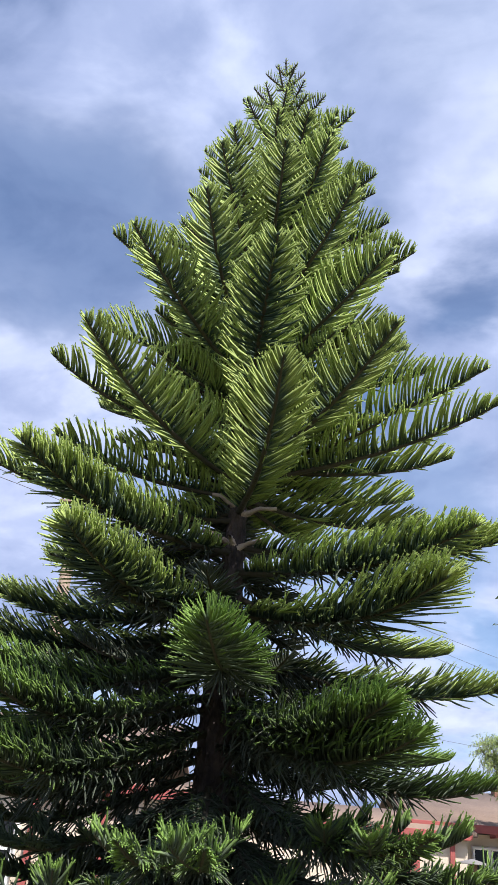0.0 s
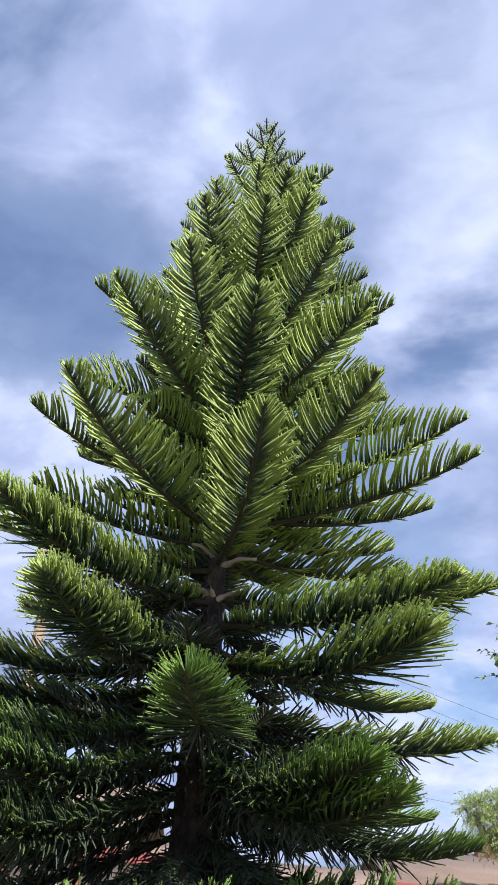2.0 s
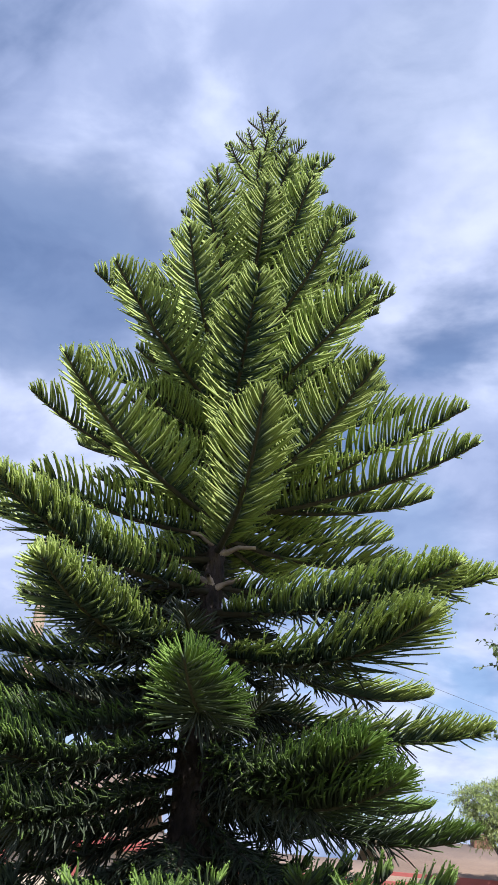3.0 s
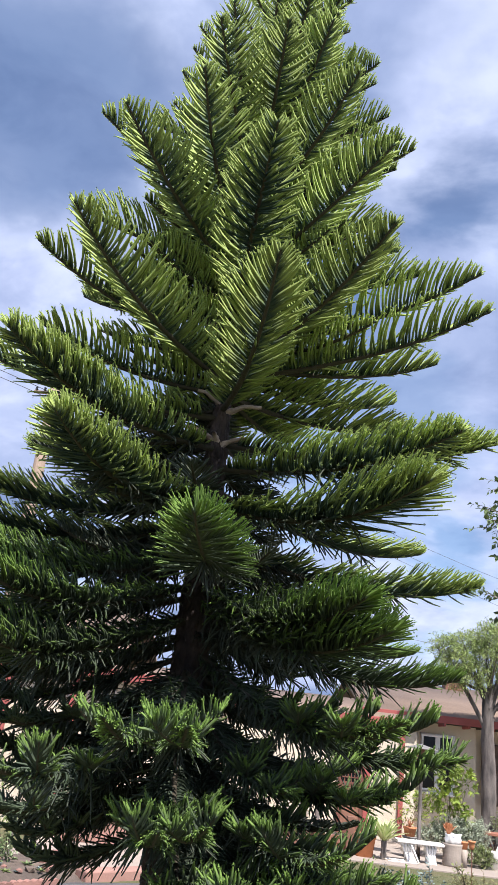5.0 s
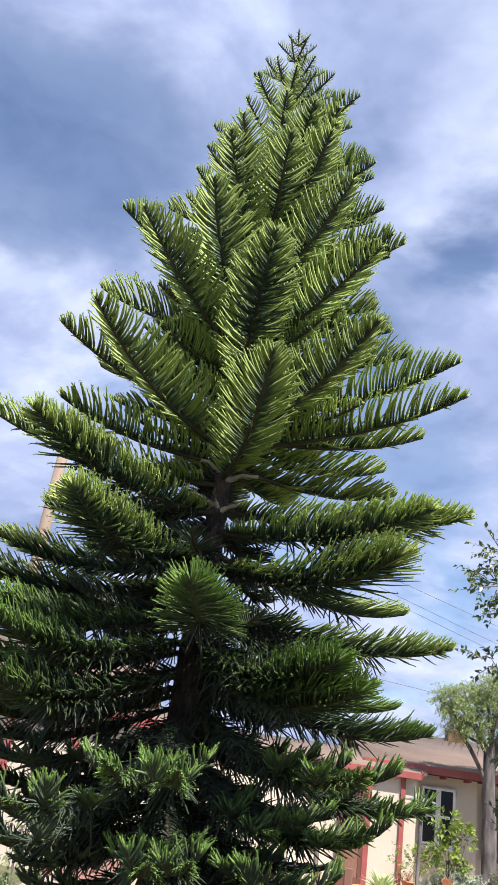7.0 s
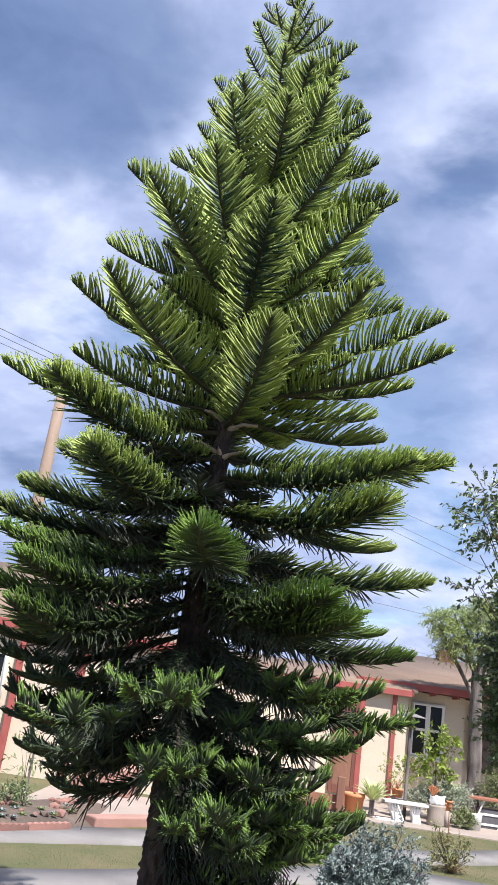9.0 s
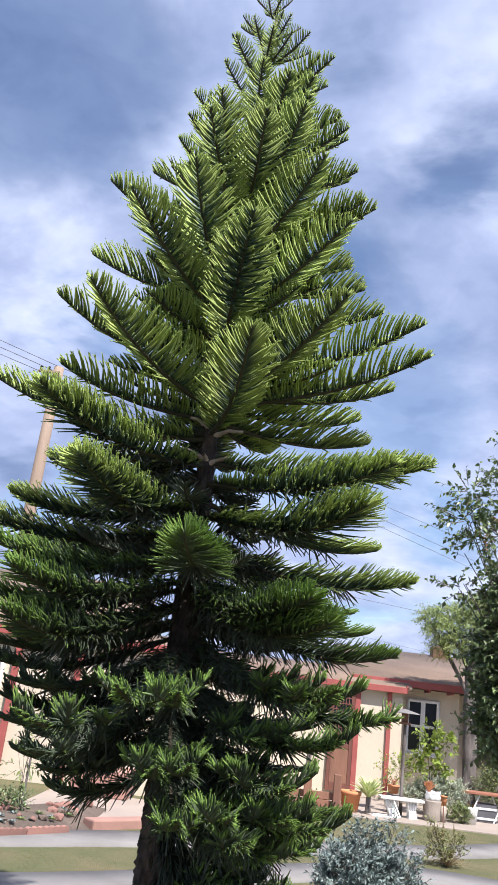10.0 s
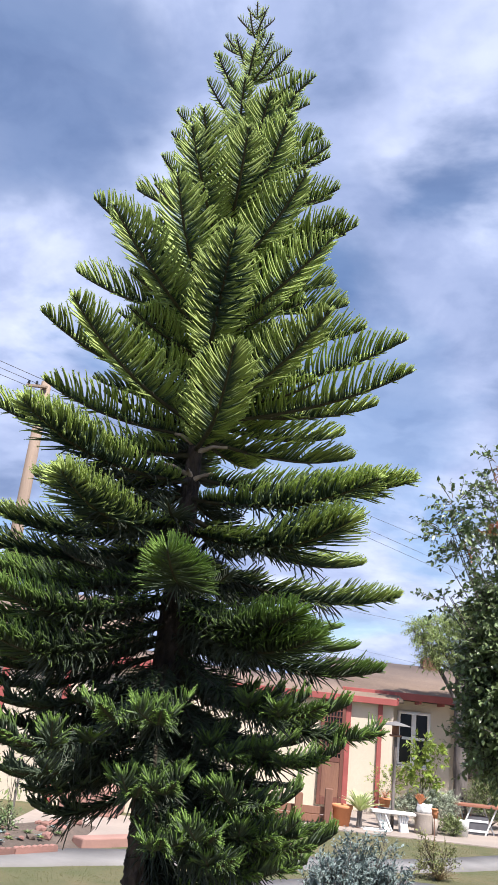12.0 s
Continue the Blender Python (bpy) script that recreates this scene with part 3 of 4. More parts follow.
CROWN_TOP = [
    (5.9, 144, 0.26, 0.23), (5.79, -50, 0.21, 0.17), (5.73, -117, 0.21, 0.16), (5.65, -22, 0.29, 0.23),
    (5.62, -48, 0.24, 0.18), (5.62, -80, 0.23, 0.17), (5.53, -140, 0.28, 0.2), (5.49, -130, 0.29, 0.2),
    (5.35, 12, 0.44, 0.3), (5.33, -30, 0.41, 0.27), (5.32, -140, 0.3, 0.19), (5.3, -22, 0.48, 0.33),
    (5.06, -86, 0.45, 0.25), (4.98, -147, 0.44, 0.22), (4.9, 4, 0.6, 0.3), (4.86, -56, 0.61, 0.3),
    (4.81, -147, 0.45, 0.22), (4.79, -71, 0.63, 0.31), (4.78, -20, 0.62, 0.3), (4.65, 158, 0.68, 0.31),
    (5.68, 14, 0.30, 0.22), (5.5, 28, 0.40, 0.26), (5.16, 18, 0.56, 0.29), (5.02, -6, 0.54, 0.27), (4.74, 22, 0.70, 0.31), (4.42, 14, 0.78, 0.31), (4.0, 24, 0.90, 0.32),
]
CROWN_UPPER = [
    (4.64, 3, 0.68, 0.32), (4.63, -148, 0.48, 0.22), (4.62, -61, 0.69, 0.32), (4.52, -64, 0.72, 0.32),
    (4.51, -101, 0.72, 0.32), (4.38, -81, 0.76, 0.32), (4.33, -103, 0.78, 0.33), (4.24, -19, 0.76, 0.31),
    (4.23, -12, 0.81, 0.33), (4.16, 29, 0.83, 0.33), (4.16, -57, 0.83, 0.33), (4.12, -153, 0.81, 0.31),
    (3.93, 170, 0.9, 0.32), (3.93, -102, 0.9, 0.32), (3.79, -49, 0.94, 0.31), (3.78, -121, 0.95, 0.31),
    (3.77, 12, 0.95, 0.31), (3.61, 151, 1.0, 0.3), (3.61, -82, 1.0, 0.3), (3.43, -19, 1.14, 0.31),
]
CROWN_MIDDLE = [
    (3.41, -154, 0.96, 0.25), (3.35, 16, 1.08, 0.27), (3.31, -56, 1.1, 0.26), (3.29, 37, 1.11, 0.25),
    (3.28, -19, 1.18, 0.27), (3.26, -120, 1.12, 0.22), (3.2, 34, 1.15, 0.18), (3.2, -158, 0.87, 0.11),
    (3.12, -80, 1.19, 0.11), (3.08, -158, 1.19, 0.08), (2.96, -12, 1.21, 0.04), (2.95, 157, 1.05, 0.03),
    (2.93, -125, 1.2, 0.02), (2.84, -41, 1.2, -0.02), (2.74, 29, 1.2, -0.05), (2.68, -111, 1.2, -0.07),
    (2.66, -50, 1.2, -0.08), (2.66, -163, 0.98, -0.06), (2.56, -160, 1.16, -0.08), (2.55, 160, 1.08, -0.1),
    (2.51, -11, 1.15, -0.12), (2.44, -88, 1.14, -0.11), (2.46, 37, 1.2, -0.14), (2.36, 30, 1.2, -0.16),
]
CROWN_LOWER = [
    (2.32, -62, 1.2, -0.17), (2.32, -122, 1.2, -0.17), (2.26, -57, 1.2, -0.19), (2.21, -10, 1.08, -0.18),
    (2.18, -122, 1.2, -0.21), (2.08, -161, 1.0, -0.17), (2.05, -53, 1.18, -0.23), (1.98, -85, 1.17, -0.24),
    (1.98, -96, 1.17, -0.24), (1.97, -11, 1.11, -0.23), (1.85, -116, 1.15, -0.24), (1.84, -44, 1.04, -0.22),
    (1.75, -81, 1.14, -0.25), (1.73, -87, 1.14, -0.25), (1.6, -72, 1.12, -0.26), (1.58, -165, 0.74, -0.17),
    (1.57, -82, 1.12, -0.26), (1.52, -68, 1.11, -0.26), (1.48, -8, 0.83, -0.19), (1.39, -166, 0.55, -0.13),
    (1.29, -7, 0.71, -0.17), (1.27, 50, 1.07, -0.27), (1.97, -140, 0.9, -0.25), (1.8, -150, 0.85, -0.25),
    (1.72, -135, 0.8, -0.28), (1.9, 165, 0.8, -0.2), (2.12, -140, 0.95, -0.2), (1.58, -142, 0.66, -0.22), (1.7, 170, 0.75, -0.22),
    (1.6, -55, 1.0, -0.28), (1.55, -40, 0.95, -0.28), (1.75, -60, 1.1, -0.3), (1.42, -30, 0.8, -0.27),
    (1.9, -62, 0.9, -0.3), (1.45, -50, 0.8, -0.3), (2.0, 28, 0.5, -0.12), (1.82, 45, 0.5, -0.12),
    (1.84, -158, 0.84, -0.2), (2.27, -150, 1.1, -0.16), (2.42, -137, 1.12, -0.13), (2.2, 172, 1.0, -0.15), (2.03, -170, 0.94, -0.22),
]
CROWN_SKIRT = [
    (1.20, -35, 0.45, -0.32), (1.15, -38, 0.50, -0.36), (1.30, -20, 0.62, -0.40), (1.12, -40, 0.40, -0.26), (1.25, -4, 0.78, -0.42),
    (1.05, -34, 0.62, -0.36), (1.0, -15, 0.6, -0.35), (1.1, 20, 0.6, -0.4), (1.0, -38, 0.5, -0.35), (0.9, -30, 0.45, -0.3),
]
number = 0
for rows in (CROWN_TOP, CROWN_UPPER, CROWN_MIDDLE, CROWN_LOWER, CROWN_SKIRT):
    for z0, azimuth, reach, rise in rows:
        frond(z0, azimuth, reach, rise, number, 0 if z0 > 2.15 else 4 if azimuth < -60 else 5 if azimuth < 0 else 2)
        number += 1
# the far side of the tiers, and the shorter inner branches
rng = np.random.default_rng(11)


def pitch_of(z):
    return float(np.interp(z, [1.0, 1.8, 2.8, 3.6, 5.2], [-0.25, -0.2, 0.0, 0.25, 0.5]))


z = 1.55
while z < 5.5:
    for azimuth in (55, 90, 125) if z < 4.4 else (62, 118):
        if 2.75 < z < 3.2 and azimuth < 100 or 2.2 < z < 2.4 and azimuth > 100:
            continue
        r = envelope(z) * rng.uniform(0.75, 0.92)
        frond(z + rng.normal(0, 0.04), azimuth + rng.normal(0, 9), r, r * pitch_of(z), number, 2 if z < 2 else 0)
        number += 1
    z += 0.24
z = 1.65
while z < 4.6:
    ring = 5 if z < 2.3 else 7 if z < 3.2 else 6
    for turn in range(ring):
        azimuth = turn * 360 / ring + rng.uniform(0, 50)
        facing = abs((azimuth + 180 + 85) % 360 - 180) < 34
        if facing and (z > 2.75 or z < 2.35) or z < 2.35 and 150 < azimuth % 360 < 200:
            continue
        r = envelope(z) * rng.uniform(0.34, 0.68)
        pitch = pitch_of(z) + rng.uniform(-0.25, 0.1)
        if not (2.45 < z < 3.35 and (azimuth < 70 or azimuth > 310 or 150 < azimuth < 240) and turn % 2 == 0):
            frond(z, azimuth, r, r * pitch, number, inner=True)
        number += 1
    z += 0.16 if z < 2.3 else 0.135
for n in range(5):
    z, azimuth = rng.uniform(2.7, 3.6), rng.uniform(15, 165)
    frond(z, azimuth, rng.uniform(0.35, 0.75), rng.uniform(-0.25, 0.15), number, inner=True)
    number += 1
# the shorter second layer between the upper branches
z = 3.55
while z < 4.75:
    for turn in range(4):
        r = envelope(z) * rng.uniform(0.38, 0.56)
        frond(z + rng.normal(0, 0.03), rng.choice([rng.uniform(-175, -135), rng.uniform(-40, 0)]), r, r * pitch_of(z) * rng.uniform(0.8, 1.1), number)
        number += 1
    z += 0.16
# pale collars where the bigger branches leave the stem
rng = np.random.default_rng(21)
for z0, azimuth, length in ((3.77, -60, 0.09), (3.74, -110, 0.07), (3.17, -35, 0.13), (3.15, -140, 0.12), (3.19, -85, 0.10), (3.11, -15, 0.16), (2.97, -150, 0.15), (2.95, -30, 0.12), (2.96, -100, 0.08)):
    a = radians(azimuth)
    out, t = np.array([math.cos(a), math.sin(a), 0.0]), np.linspace(0, 1, 7)[:, None]
    rod = out * (0.025 + length * t) + np.array([0, 0, z0]) + np.array([0, 0, 1.0]) * length * (0.5 * t - 0.35 * t**2) + rng.normal(0, 0.003, (7, 3))
    held("branch_stub", tube_mesh("branch_stub", rod, np.interp(t[:, 0], [0, 0.25, 1], [0.017, 0.011, 0.008]), 8, 0.15, int(z0 * 100)), STUB, pine, "pale peeling branch stub")
# the youngest whorl and the leader
for z0, azimuth, reach, rise in ((6.24, -170, 0.075, 0.075), (6.25, -100, 0.05, 0.09), (6.24, -30, 0.08, 0.07), (6.25, 40, 0.06, 0.08), (6.25, 115, 0.07, 0.08), (6.10, -175, 0.13, 0.13), (6.08, -115, 0.10, 0.12), (6.09, -55, 0.11, 0.13), (6.10, -5, 0.12, 0.14), (6.08, 60, 0.12, 0.12), (6.1, 120, 0.12, 0.12),
                                 (5.86, -165, 0.19, 0.16), (5.84, -60, 0.16, 0.17), (5.85, 0, 0.20, 0.17), (5.86, 70, 0.18, 0.16)):
    frond(z0, azimuth, reach, rise, number)
    number += 1
leader = np.linspace(5.55, 6.33, 70)
ang = np.arange(70) * 2.4
way = np.c_[np.cos(ang) * 0.6, np.sin(ang) * 0.6, np.full(70, 0.75)]
held("leader", needle_mesh("leader", [needled(sway(leader)[1] + np.array([0.03, 0, 0]), way, np.c_[np.zeros((70, 2)), np.full(70, 0.3)], np.full(70, 0.028), np.full(70, 0.0026), np.random.default_rng(9), 3)]), FOLIAGE, pine)


# ---- the house ----
def slab_roof(name, x0, x1, y0, z0, y1, z1, thick, parent):
    """A sloping roof plane from the eave (y0, z0) to the ridge (y1, z1)."""
    v = np.array([(x0, y0, z0), (x1, y0, z0), (x1, y1, z1), (x0, y1, z1)], float)
    v = np.concatenate([v, v - [0, 0, thick]])
    f = [(0, 1, 2, 3), (7, 6, 5, 4), (4, 5, 1, 0), (5, 6, 2, 1), (6, 7, 3, 2), (7, 4, 0, 3)]
    return held(name, arrays(name, v, f, False), SHINGLE, parent)


def window(parent, x0, x1, z0, z1, y, mullions=1, rails=1):
    """A white wooden window set proud of a wall that faces -y: frame, mullions and rails, and a pane in each light."""
    w = 0.07
    ring = [(x0, z0), (x1, z0), (x1, z1), (x0, z1)], [(x0 + w, z0 + w), (x1 - w, z0 + w), (x1 - w, z1 - w), (x0 + w, z1 - w)]
    v = [(x, yy, z) for yy in (y - 0.05, y + 0.04) for r in ring for x, z in r]
    f = []
    for k in range(4):
        n = (k + 1) % 4
        f += [(k, n, 4 + n, 4 + k), (8 + n, 8 + k, 12 + k, 12 + n), (k, 8 + k, 8 + n, n), (4 + n, 12 + n, 12 + k, 4 + k)]
    win = held("window", arrays("window", v, f, False), WHITE, parent, "white-framed window")
    xs, zs = np.linspace(x0 + w, x1 - w, mullions + 2), np.linspace(z0 + w, z1 - w, rails + 2)
    for x in xs[1:-1]:
        part("mullion", box(x - 0.055, y - 0.045, z0 + w, x + 0.055, y + 0.03, z1 - w, 0.005), WHITE, win)
    for n, x in enumerate(xs[:-1]):
        for z in zs[1:-1]:
            part("rail", box(x + 0.056, y - 0.035, z - 0.03, xs[n + 1] - 0.056, y + 0.02, z + 0.03, 0.004), WHITE, win)
    part("sill", box(x0 - 0.03, y - 0.09, z0 - 0.05, x1 + 0.03, y, z0 - 0.002, 0.008), WHITE, win)
    for n in range(mullions + 1):
        for m in range(rails + 1):
            part("pane", box(xs[n], y - 0.022, zs[m], xs[n + 1], y - 0.014, zs[m + 1]), GLASS, win, "dark glass pane")
    return win


house = thing("house", (0, 0, 0), "low cream stucco bungalow with red trim and brown shingle roof", "house")
part("wall", box(3.9, 20.0, 0, 5.62, 20.2, 2.5), STUCCO, house)
part("wall", box(5.62, 20.9, 0, 12, 21.1, 2.5), STUCCO, house)
part("wall", box(5.5, 20.203, 0, 5.617, 20.9, 2.5), STUCCO, house)
part("wall", box(-1.0, 19.0, 0, 4.06, 19.18, 2.36), STUCCO, house)
part("wall", box(3.9, 19.183, 0, 4.057, 19.997, 2.4), STUCCO, house)
part("wall", box(11.8, 21.1, 0, 12, 26.8, 2.5), STUCCO, house)
part("wall", box(-1.0, 26.8, 0, 12, 27, 2.5), STUCCO, house)
slab_roof("roof", 2.9, 12.5, 19.45, 2.62, 23.4, 3.62, 0.09, house)
slab_roof("roof", 2.9, 12.5, 27.4, 2.62, 23.41, 3.62, 0.09, house)
slab_roof("roof", -1.4, 4.25, 18.86, 2.47, 20.9, 2.90, 0.08, house)
part("fascia", box(2.9, 19.40, 2.50, 12.5, 19.445, 2.66, 0.006), RED, house)
part("fascia", box(-1.4, 18.81, 2.32, 4.10, 18.855, 2.46, 0.006), RED, house)
part("fascia", box(4.105, 18.83, 2.34, 4.14, 19.39, 2.50, 0.004), RED, house)
for n in range(17):
    part("rafter_tail", box(3.1 + n * 0.55, 19.455, 2.44, 3.15 + n * 0.55, 19.99, 2.52), RED, house)
part("trim_board", box(3.70, 18.94, 0.08, 3.80, 18.997, 2.36, 0.006), RED, house, "red painted upright board")
part("trim_board", box(2.96, 18.94, 0.08, 3.08, 18.997, 2.36, 0.006), RED, house, "red painted upright board")
door = part("door", box(2.40, 18.95, 0.08, 2.955, 18.996, 2.30, 0.008), GLASS, house, "dark red-brown wooden lattice door")
for x0, x1 in ((2.40, 2.48), (2.875, 2.955)):
    part("stile", box(x0, 18.92, 0.08, x1, 18.948, 2.30, 0.005), DOOR, door)
for z0, z1 in ((0.08, 0.25), (0.98, 1.08), (2.20, 2.30)):
    part("rail", box(2.482, 18.922, z0, 2.873, 18.947, z1, 0.005), DOOR, door)
part("door_panel", box(2.482, 18.93, 0.252, 2.873, 18.946, 0.978, 0.005), WOOD, door, "brown lower panel")
for n in range(5):
    part("lattice_bar", box(2.53 + n * 0.07, 18.926, 1.082, 2.55 + n * 0.07, 18.946, 2.198), DOOR, door)
for n in range(8):
    part("lattice_bar", box(2.482, 18.912, 1.16 + n * 0.13, 2.873, 18.924, 1.18 + n * 0.13), DOOR, door)
window(house, 4.34, 5.14, 1.03, 2.27, 20.0, 1, 1)

gate = part("gate", box(6.0, 20.78, 0.85, 7.7, 20.895, 2.2, 0.01), GATE_WOOD, house, "grey-brown weathered wooden panel")
for n in range(5):
    part("rail", box(6.0, 20.74, 0.92 + n * 0.27, 7.7, 20.777, 1.10 + n * 0.27, 0.006), GATE_WOOD, gate)
part("vent", box(5.6, 23.0, 3.3, 6.1, 23.4, 3.85, 0.02), WOOD, house, "brown roof vent")

wing = thing("house_wing", (0, 0, 0), "low cream stucco wing with red posts and tan roof", "house")
part("wall", box(-11, 14.5, 0, -0.75, 14.7, 2.5), STUCCO, wing)
part("wall", box(-0.95, 14.703, 0, -0.753, 21, 2.5), STUCCO, wing)
slab_roof("roof", -11.4, -1.9, 14.32, 2.52, 17.6, 3.92, 0.1, wing)
slab_roof("roof", -11.4, -1.9, 21.4, 2.52, 17.61, 3.92, 0.1, wing)
slab_roof("roof", -1.89, -0.5, 14.32, 2.50, 17.0, 2.85, 0.1, wing)
part("fascia", box(-11.4, 14.27, 2.40, -1.9, 14.316, 2.55, 0.006), RED, wing)
part("fascia", box(-1.89, 14.27, 2.36, -0.5, 14.316, 2.52, 0.006), RED, wing)
for x in (-5.6, -3.78, -2.66):
    part("post", box(x, 14.36, 0.0, x + 0.11, 14.47, 2.42, 0.01), RED, wing, "red painted porch post")
window(wing, -4.75, -3.95, 0.95, 2.0, 14.5, 1, 1)
window(wing, -7.2, -6.2, 0.95, 2.0, 14.5, 1, 1)
part("step", box(-2.25, 13.45, 0.027, -1.30, 14.497, 0.42, 0.015), PINK, wing, "pink painted concrete step")

# ---- utility pole and wires ----
pole = thing("utility_pole", (-5.68, 20, 0), "tall weathered brown wooden utility pole", "utility pole")
held("shaft", tube_mesh("shaft", [(0, 0, 0), (0, 0, 5), (0, 0, 9.85), (0, 0, 9.88)], [0.19, 0.165, 0.135, 0.02], 14, 0.02), POLE, pole)
part("crossarm", box(-0.48, -0.23, 9.60, 0.1, -0.15, 9.67, 0.01), POLE, pole)
for x in (-0.42, -0.2):
    held("insulator", merged("insulator", [lathe([(0.001, 0.0), (0.03, 0.0), (0.045, 0.04), (0.02, 0.06), (0.04, 0.09), (0.001, 0.13)], 10)]), GLASS, pole, "dark ceramic insulator", at=(x, -0.19, 9.67))


for x, y, h in ((27.6, 60.0, 12.1), (40.0, 98.0, 7.8), (-20.0, 30.0, 7.8), (-15.0, 12.5, 10.8), (40.0, 64.5, 7.9), (-20.0, 25.0, 7.9)):
    copy_thing(pole, Matrix.Translation((x, y, h - 9.9)))


def wire(points, sag=0.0):
    p = np.array(points, float)
    line = []
    for a, b in zip(p[:-1], p[1:]):
        t = np.linspace(0, 1, 12)[:, None]
        line.append(a + (b - a) * t - np.array([0, 0, 1]) * sag * 4 * t * (1 - t))
    ob = held("overhead_wire", tube_mesh("overhead_wire", np.concatenate([line[0]] + [q[1:] for q in line[1:]]), np.full(12 * len(line) - len(line) + 1, 0.009), 5), WIRE)
    return tagged(ob, "thin black overhead power line", "wire", "overhead wires")


wire([(-15.0, 12.4, 10.75), (-5.75, 19.85, 9.86), (10.9, 40, 10.8), (27.6, 60, 12.0)])
wire([(-15.0, 12.4, 10.5), (-6.1, 19.85, 9.80), (10.6, 40, 10.05), (27.6, 60, 10.4)])
wire([(-15.0, 12.4, 10.2), (-6.4, 19.85, 9.72), (11.1, 40, 9.45), (27.6, 60, 9.5)])
wire([(-20, 25, 7.5), (6.57, 42.2, 7.5), (11.19, 45.3, 7.5), (40, 64.5, 7.5)])
wire([(-20, 30, 7.4), (9.57, 63.2, 7.5), (15.76, 70.3, 7.5), (40, 98, 7.5)])
wire([(-20, 30, 6.9), (9.57, 63.2, 7.0), (15.76, 70.3, 7.0), (40, 98, 7.0)])


# ---- leafy plants ----
def twigs(roots, ways, lengths, per, leaf, width, rng, droop=0.1, wood=0.004, angle=0.75):
    """Bent twigs with alternating leaves: the wood and the leaves, each as arrays."""
    n = len(roots)
    ways = ways / np.linalg.norm(ways, axis=1)[:, None]
    bend = rng.normal(0, 0.15, (n, 3)) - np.array([0, 0, droop])
    w = strands(roots, ways, bend, lengths, np.full(n, wood), 4, 3)
    t = np.tile(np.linspace(0.15, 1.0, per), (n, 1)) + rng.normal(0, 0.02, (n, per))
    at = roots[:, None] + lengths[:, None, None] * (t[..., None] * ways[:, None] + (t**2)[..., None] * bend[:, None])
    axis = ways[:, None] + 2 * t[..., None] * bend[:, None]
    off = rng.normal(0, 1, (n, per, 3))
    off -= (off * axis).sum(-1, keepdims=True) * axis / (axis**2).sum(-1, keepdims=True)
    off /= np.linalg.norm(off, axis=2, keepdims=True)
    way = axis * (1 - angle * 0.6) + off * angle
    up = np.array([0, 0, 1.0]) + rng.normal(0, 0.45, (n * per, 3))
    size = leaf * rng.uniform(0.65, 1.15, n * per)
    return w, leaves(at.reshape(-1, 3), way.reshape(-1, 3), up, size, size * width)


def ball(n, centre, radii, rng, shell=0.6):
    d = rng.normal(0, 1, (n, 3))
    d /= np.linalg.norm(d, axis=1)[:, None]
    return np.array(centre) + d * np.array(radii) * (shell + (1 - shell) * rng.random((n, 1))), d


def plant(name, at, label, category, clumps, leaf, width, per, mat, seed, stems=5, twig=0.2, stem_r=0.02, wood=TWIG, up=0.3, tops=None, droop=0.1, trunk=None, kind="", group=""):
    """A shrub or tree: stems or a trunk with limbs to each clump, and a crown of leafy twigs; clumps: (x, y, z, rx, ry, rz, twigs)."""
    rng = np.random.default_rng(seed)
    ob = thing(name, at, label, category, group, kind)
    limbs, sets = [], []
    for x, y, z, rx, ry, rz, count in clumps:
        p, d = ball(count, (x, y, z), (rx, ry, rz), rng, 0.25)
        sets.append(twigs(p, d + np.array([0, 0, up]) + rng.normal(0, 0.3, (count, 3)), twig * rng.uniform(0.6, 1.3, count), per, leaf, width, rng, droop))
        if trunk:
            base = np.array(trunk) * rng.uniform(0.7, 1.0)
        else:
            base = np.array([rng.normal(0, 0.05), rng.normal(0, 0.05), 0.0])
        mid = (base + np.array([x, y, z])) / 2 + rng.normal(0, 0.06, 3)
        for k in range(stems):
            end = np.array([x, y, z]) + rng.normal(0, 0.45, 3) * np.array([rx, ry, rz])
            t = np.linspace(0, 1, 7)[:, None]
            limbs.append(tube((1 - t) ** 2 * base + 2 * t * (1 - t) * mid + t**2 * end, np.linspace(stem_r, stem_r * 0.25, 7), 6))
    if trunk:
        t = np.linspace(0, 1, 10)
        line = np.c_[trunk[0] * t + 0.03 * np.sin(t * 5), trunk[1] * t, trunk[2] * t]
        held("trunk", tube_mesh("trunk", line, np.interp(t, [0, 0.1, 1], [stem_r * 4.4, stem_r * 3.3, stem_r * 2.4]), 12, 0.06, seed), wood, ob)
    held("branchwork", merged("branchwork", limbs + [w for w, _ in sets]), wood, ob)
    held("foliage", merged("foliage", [l for _, l in sets]), mat, ob)
    return ob


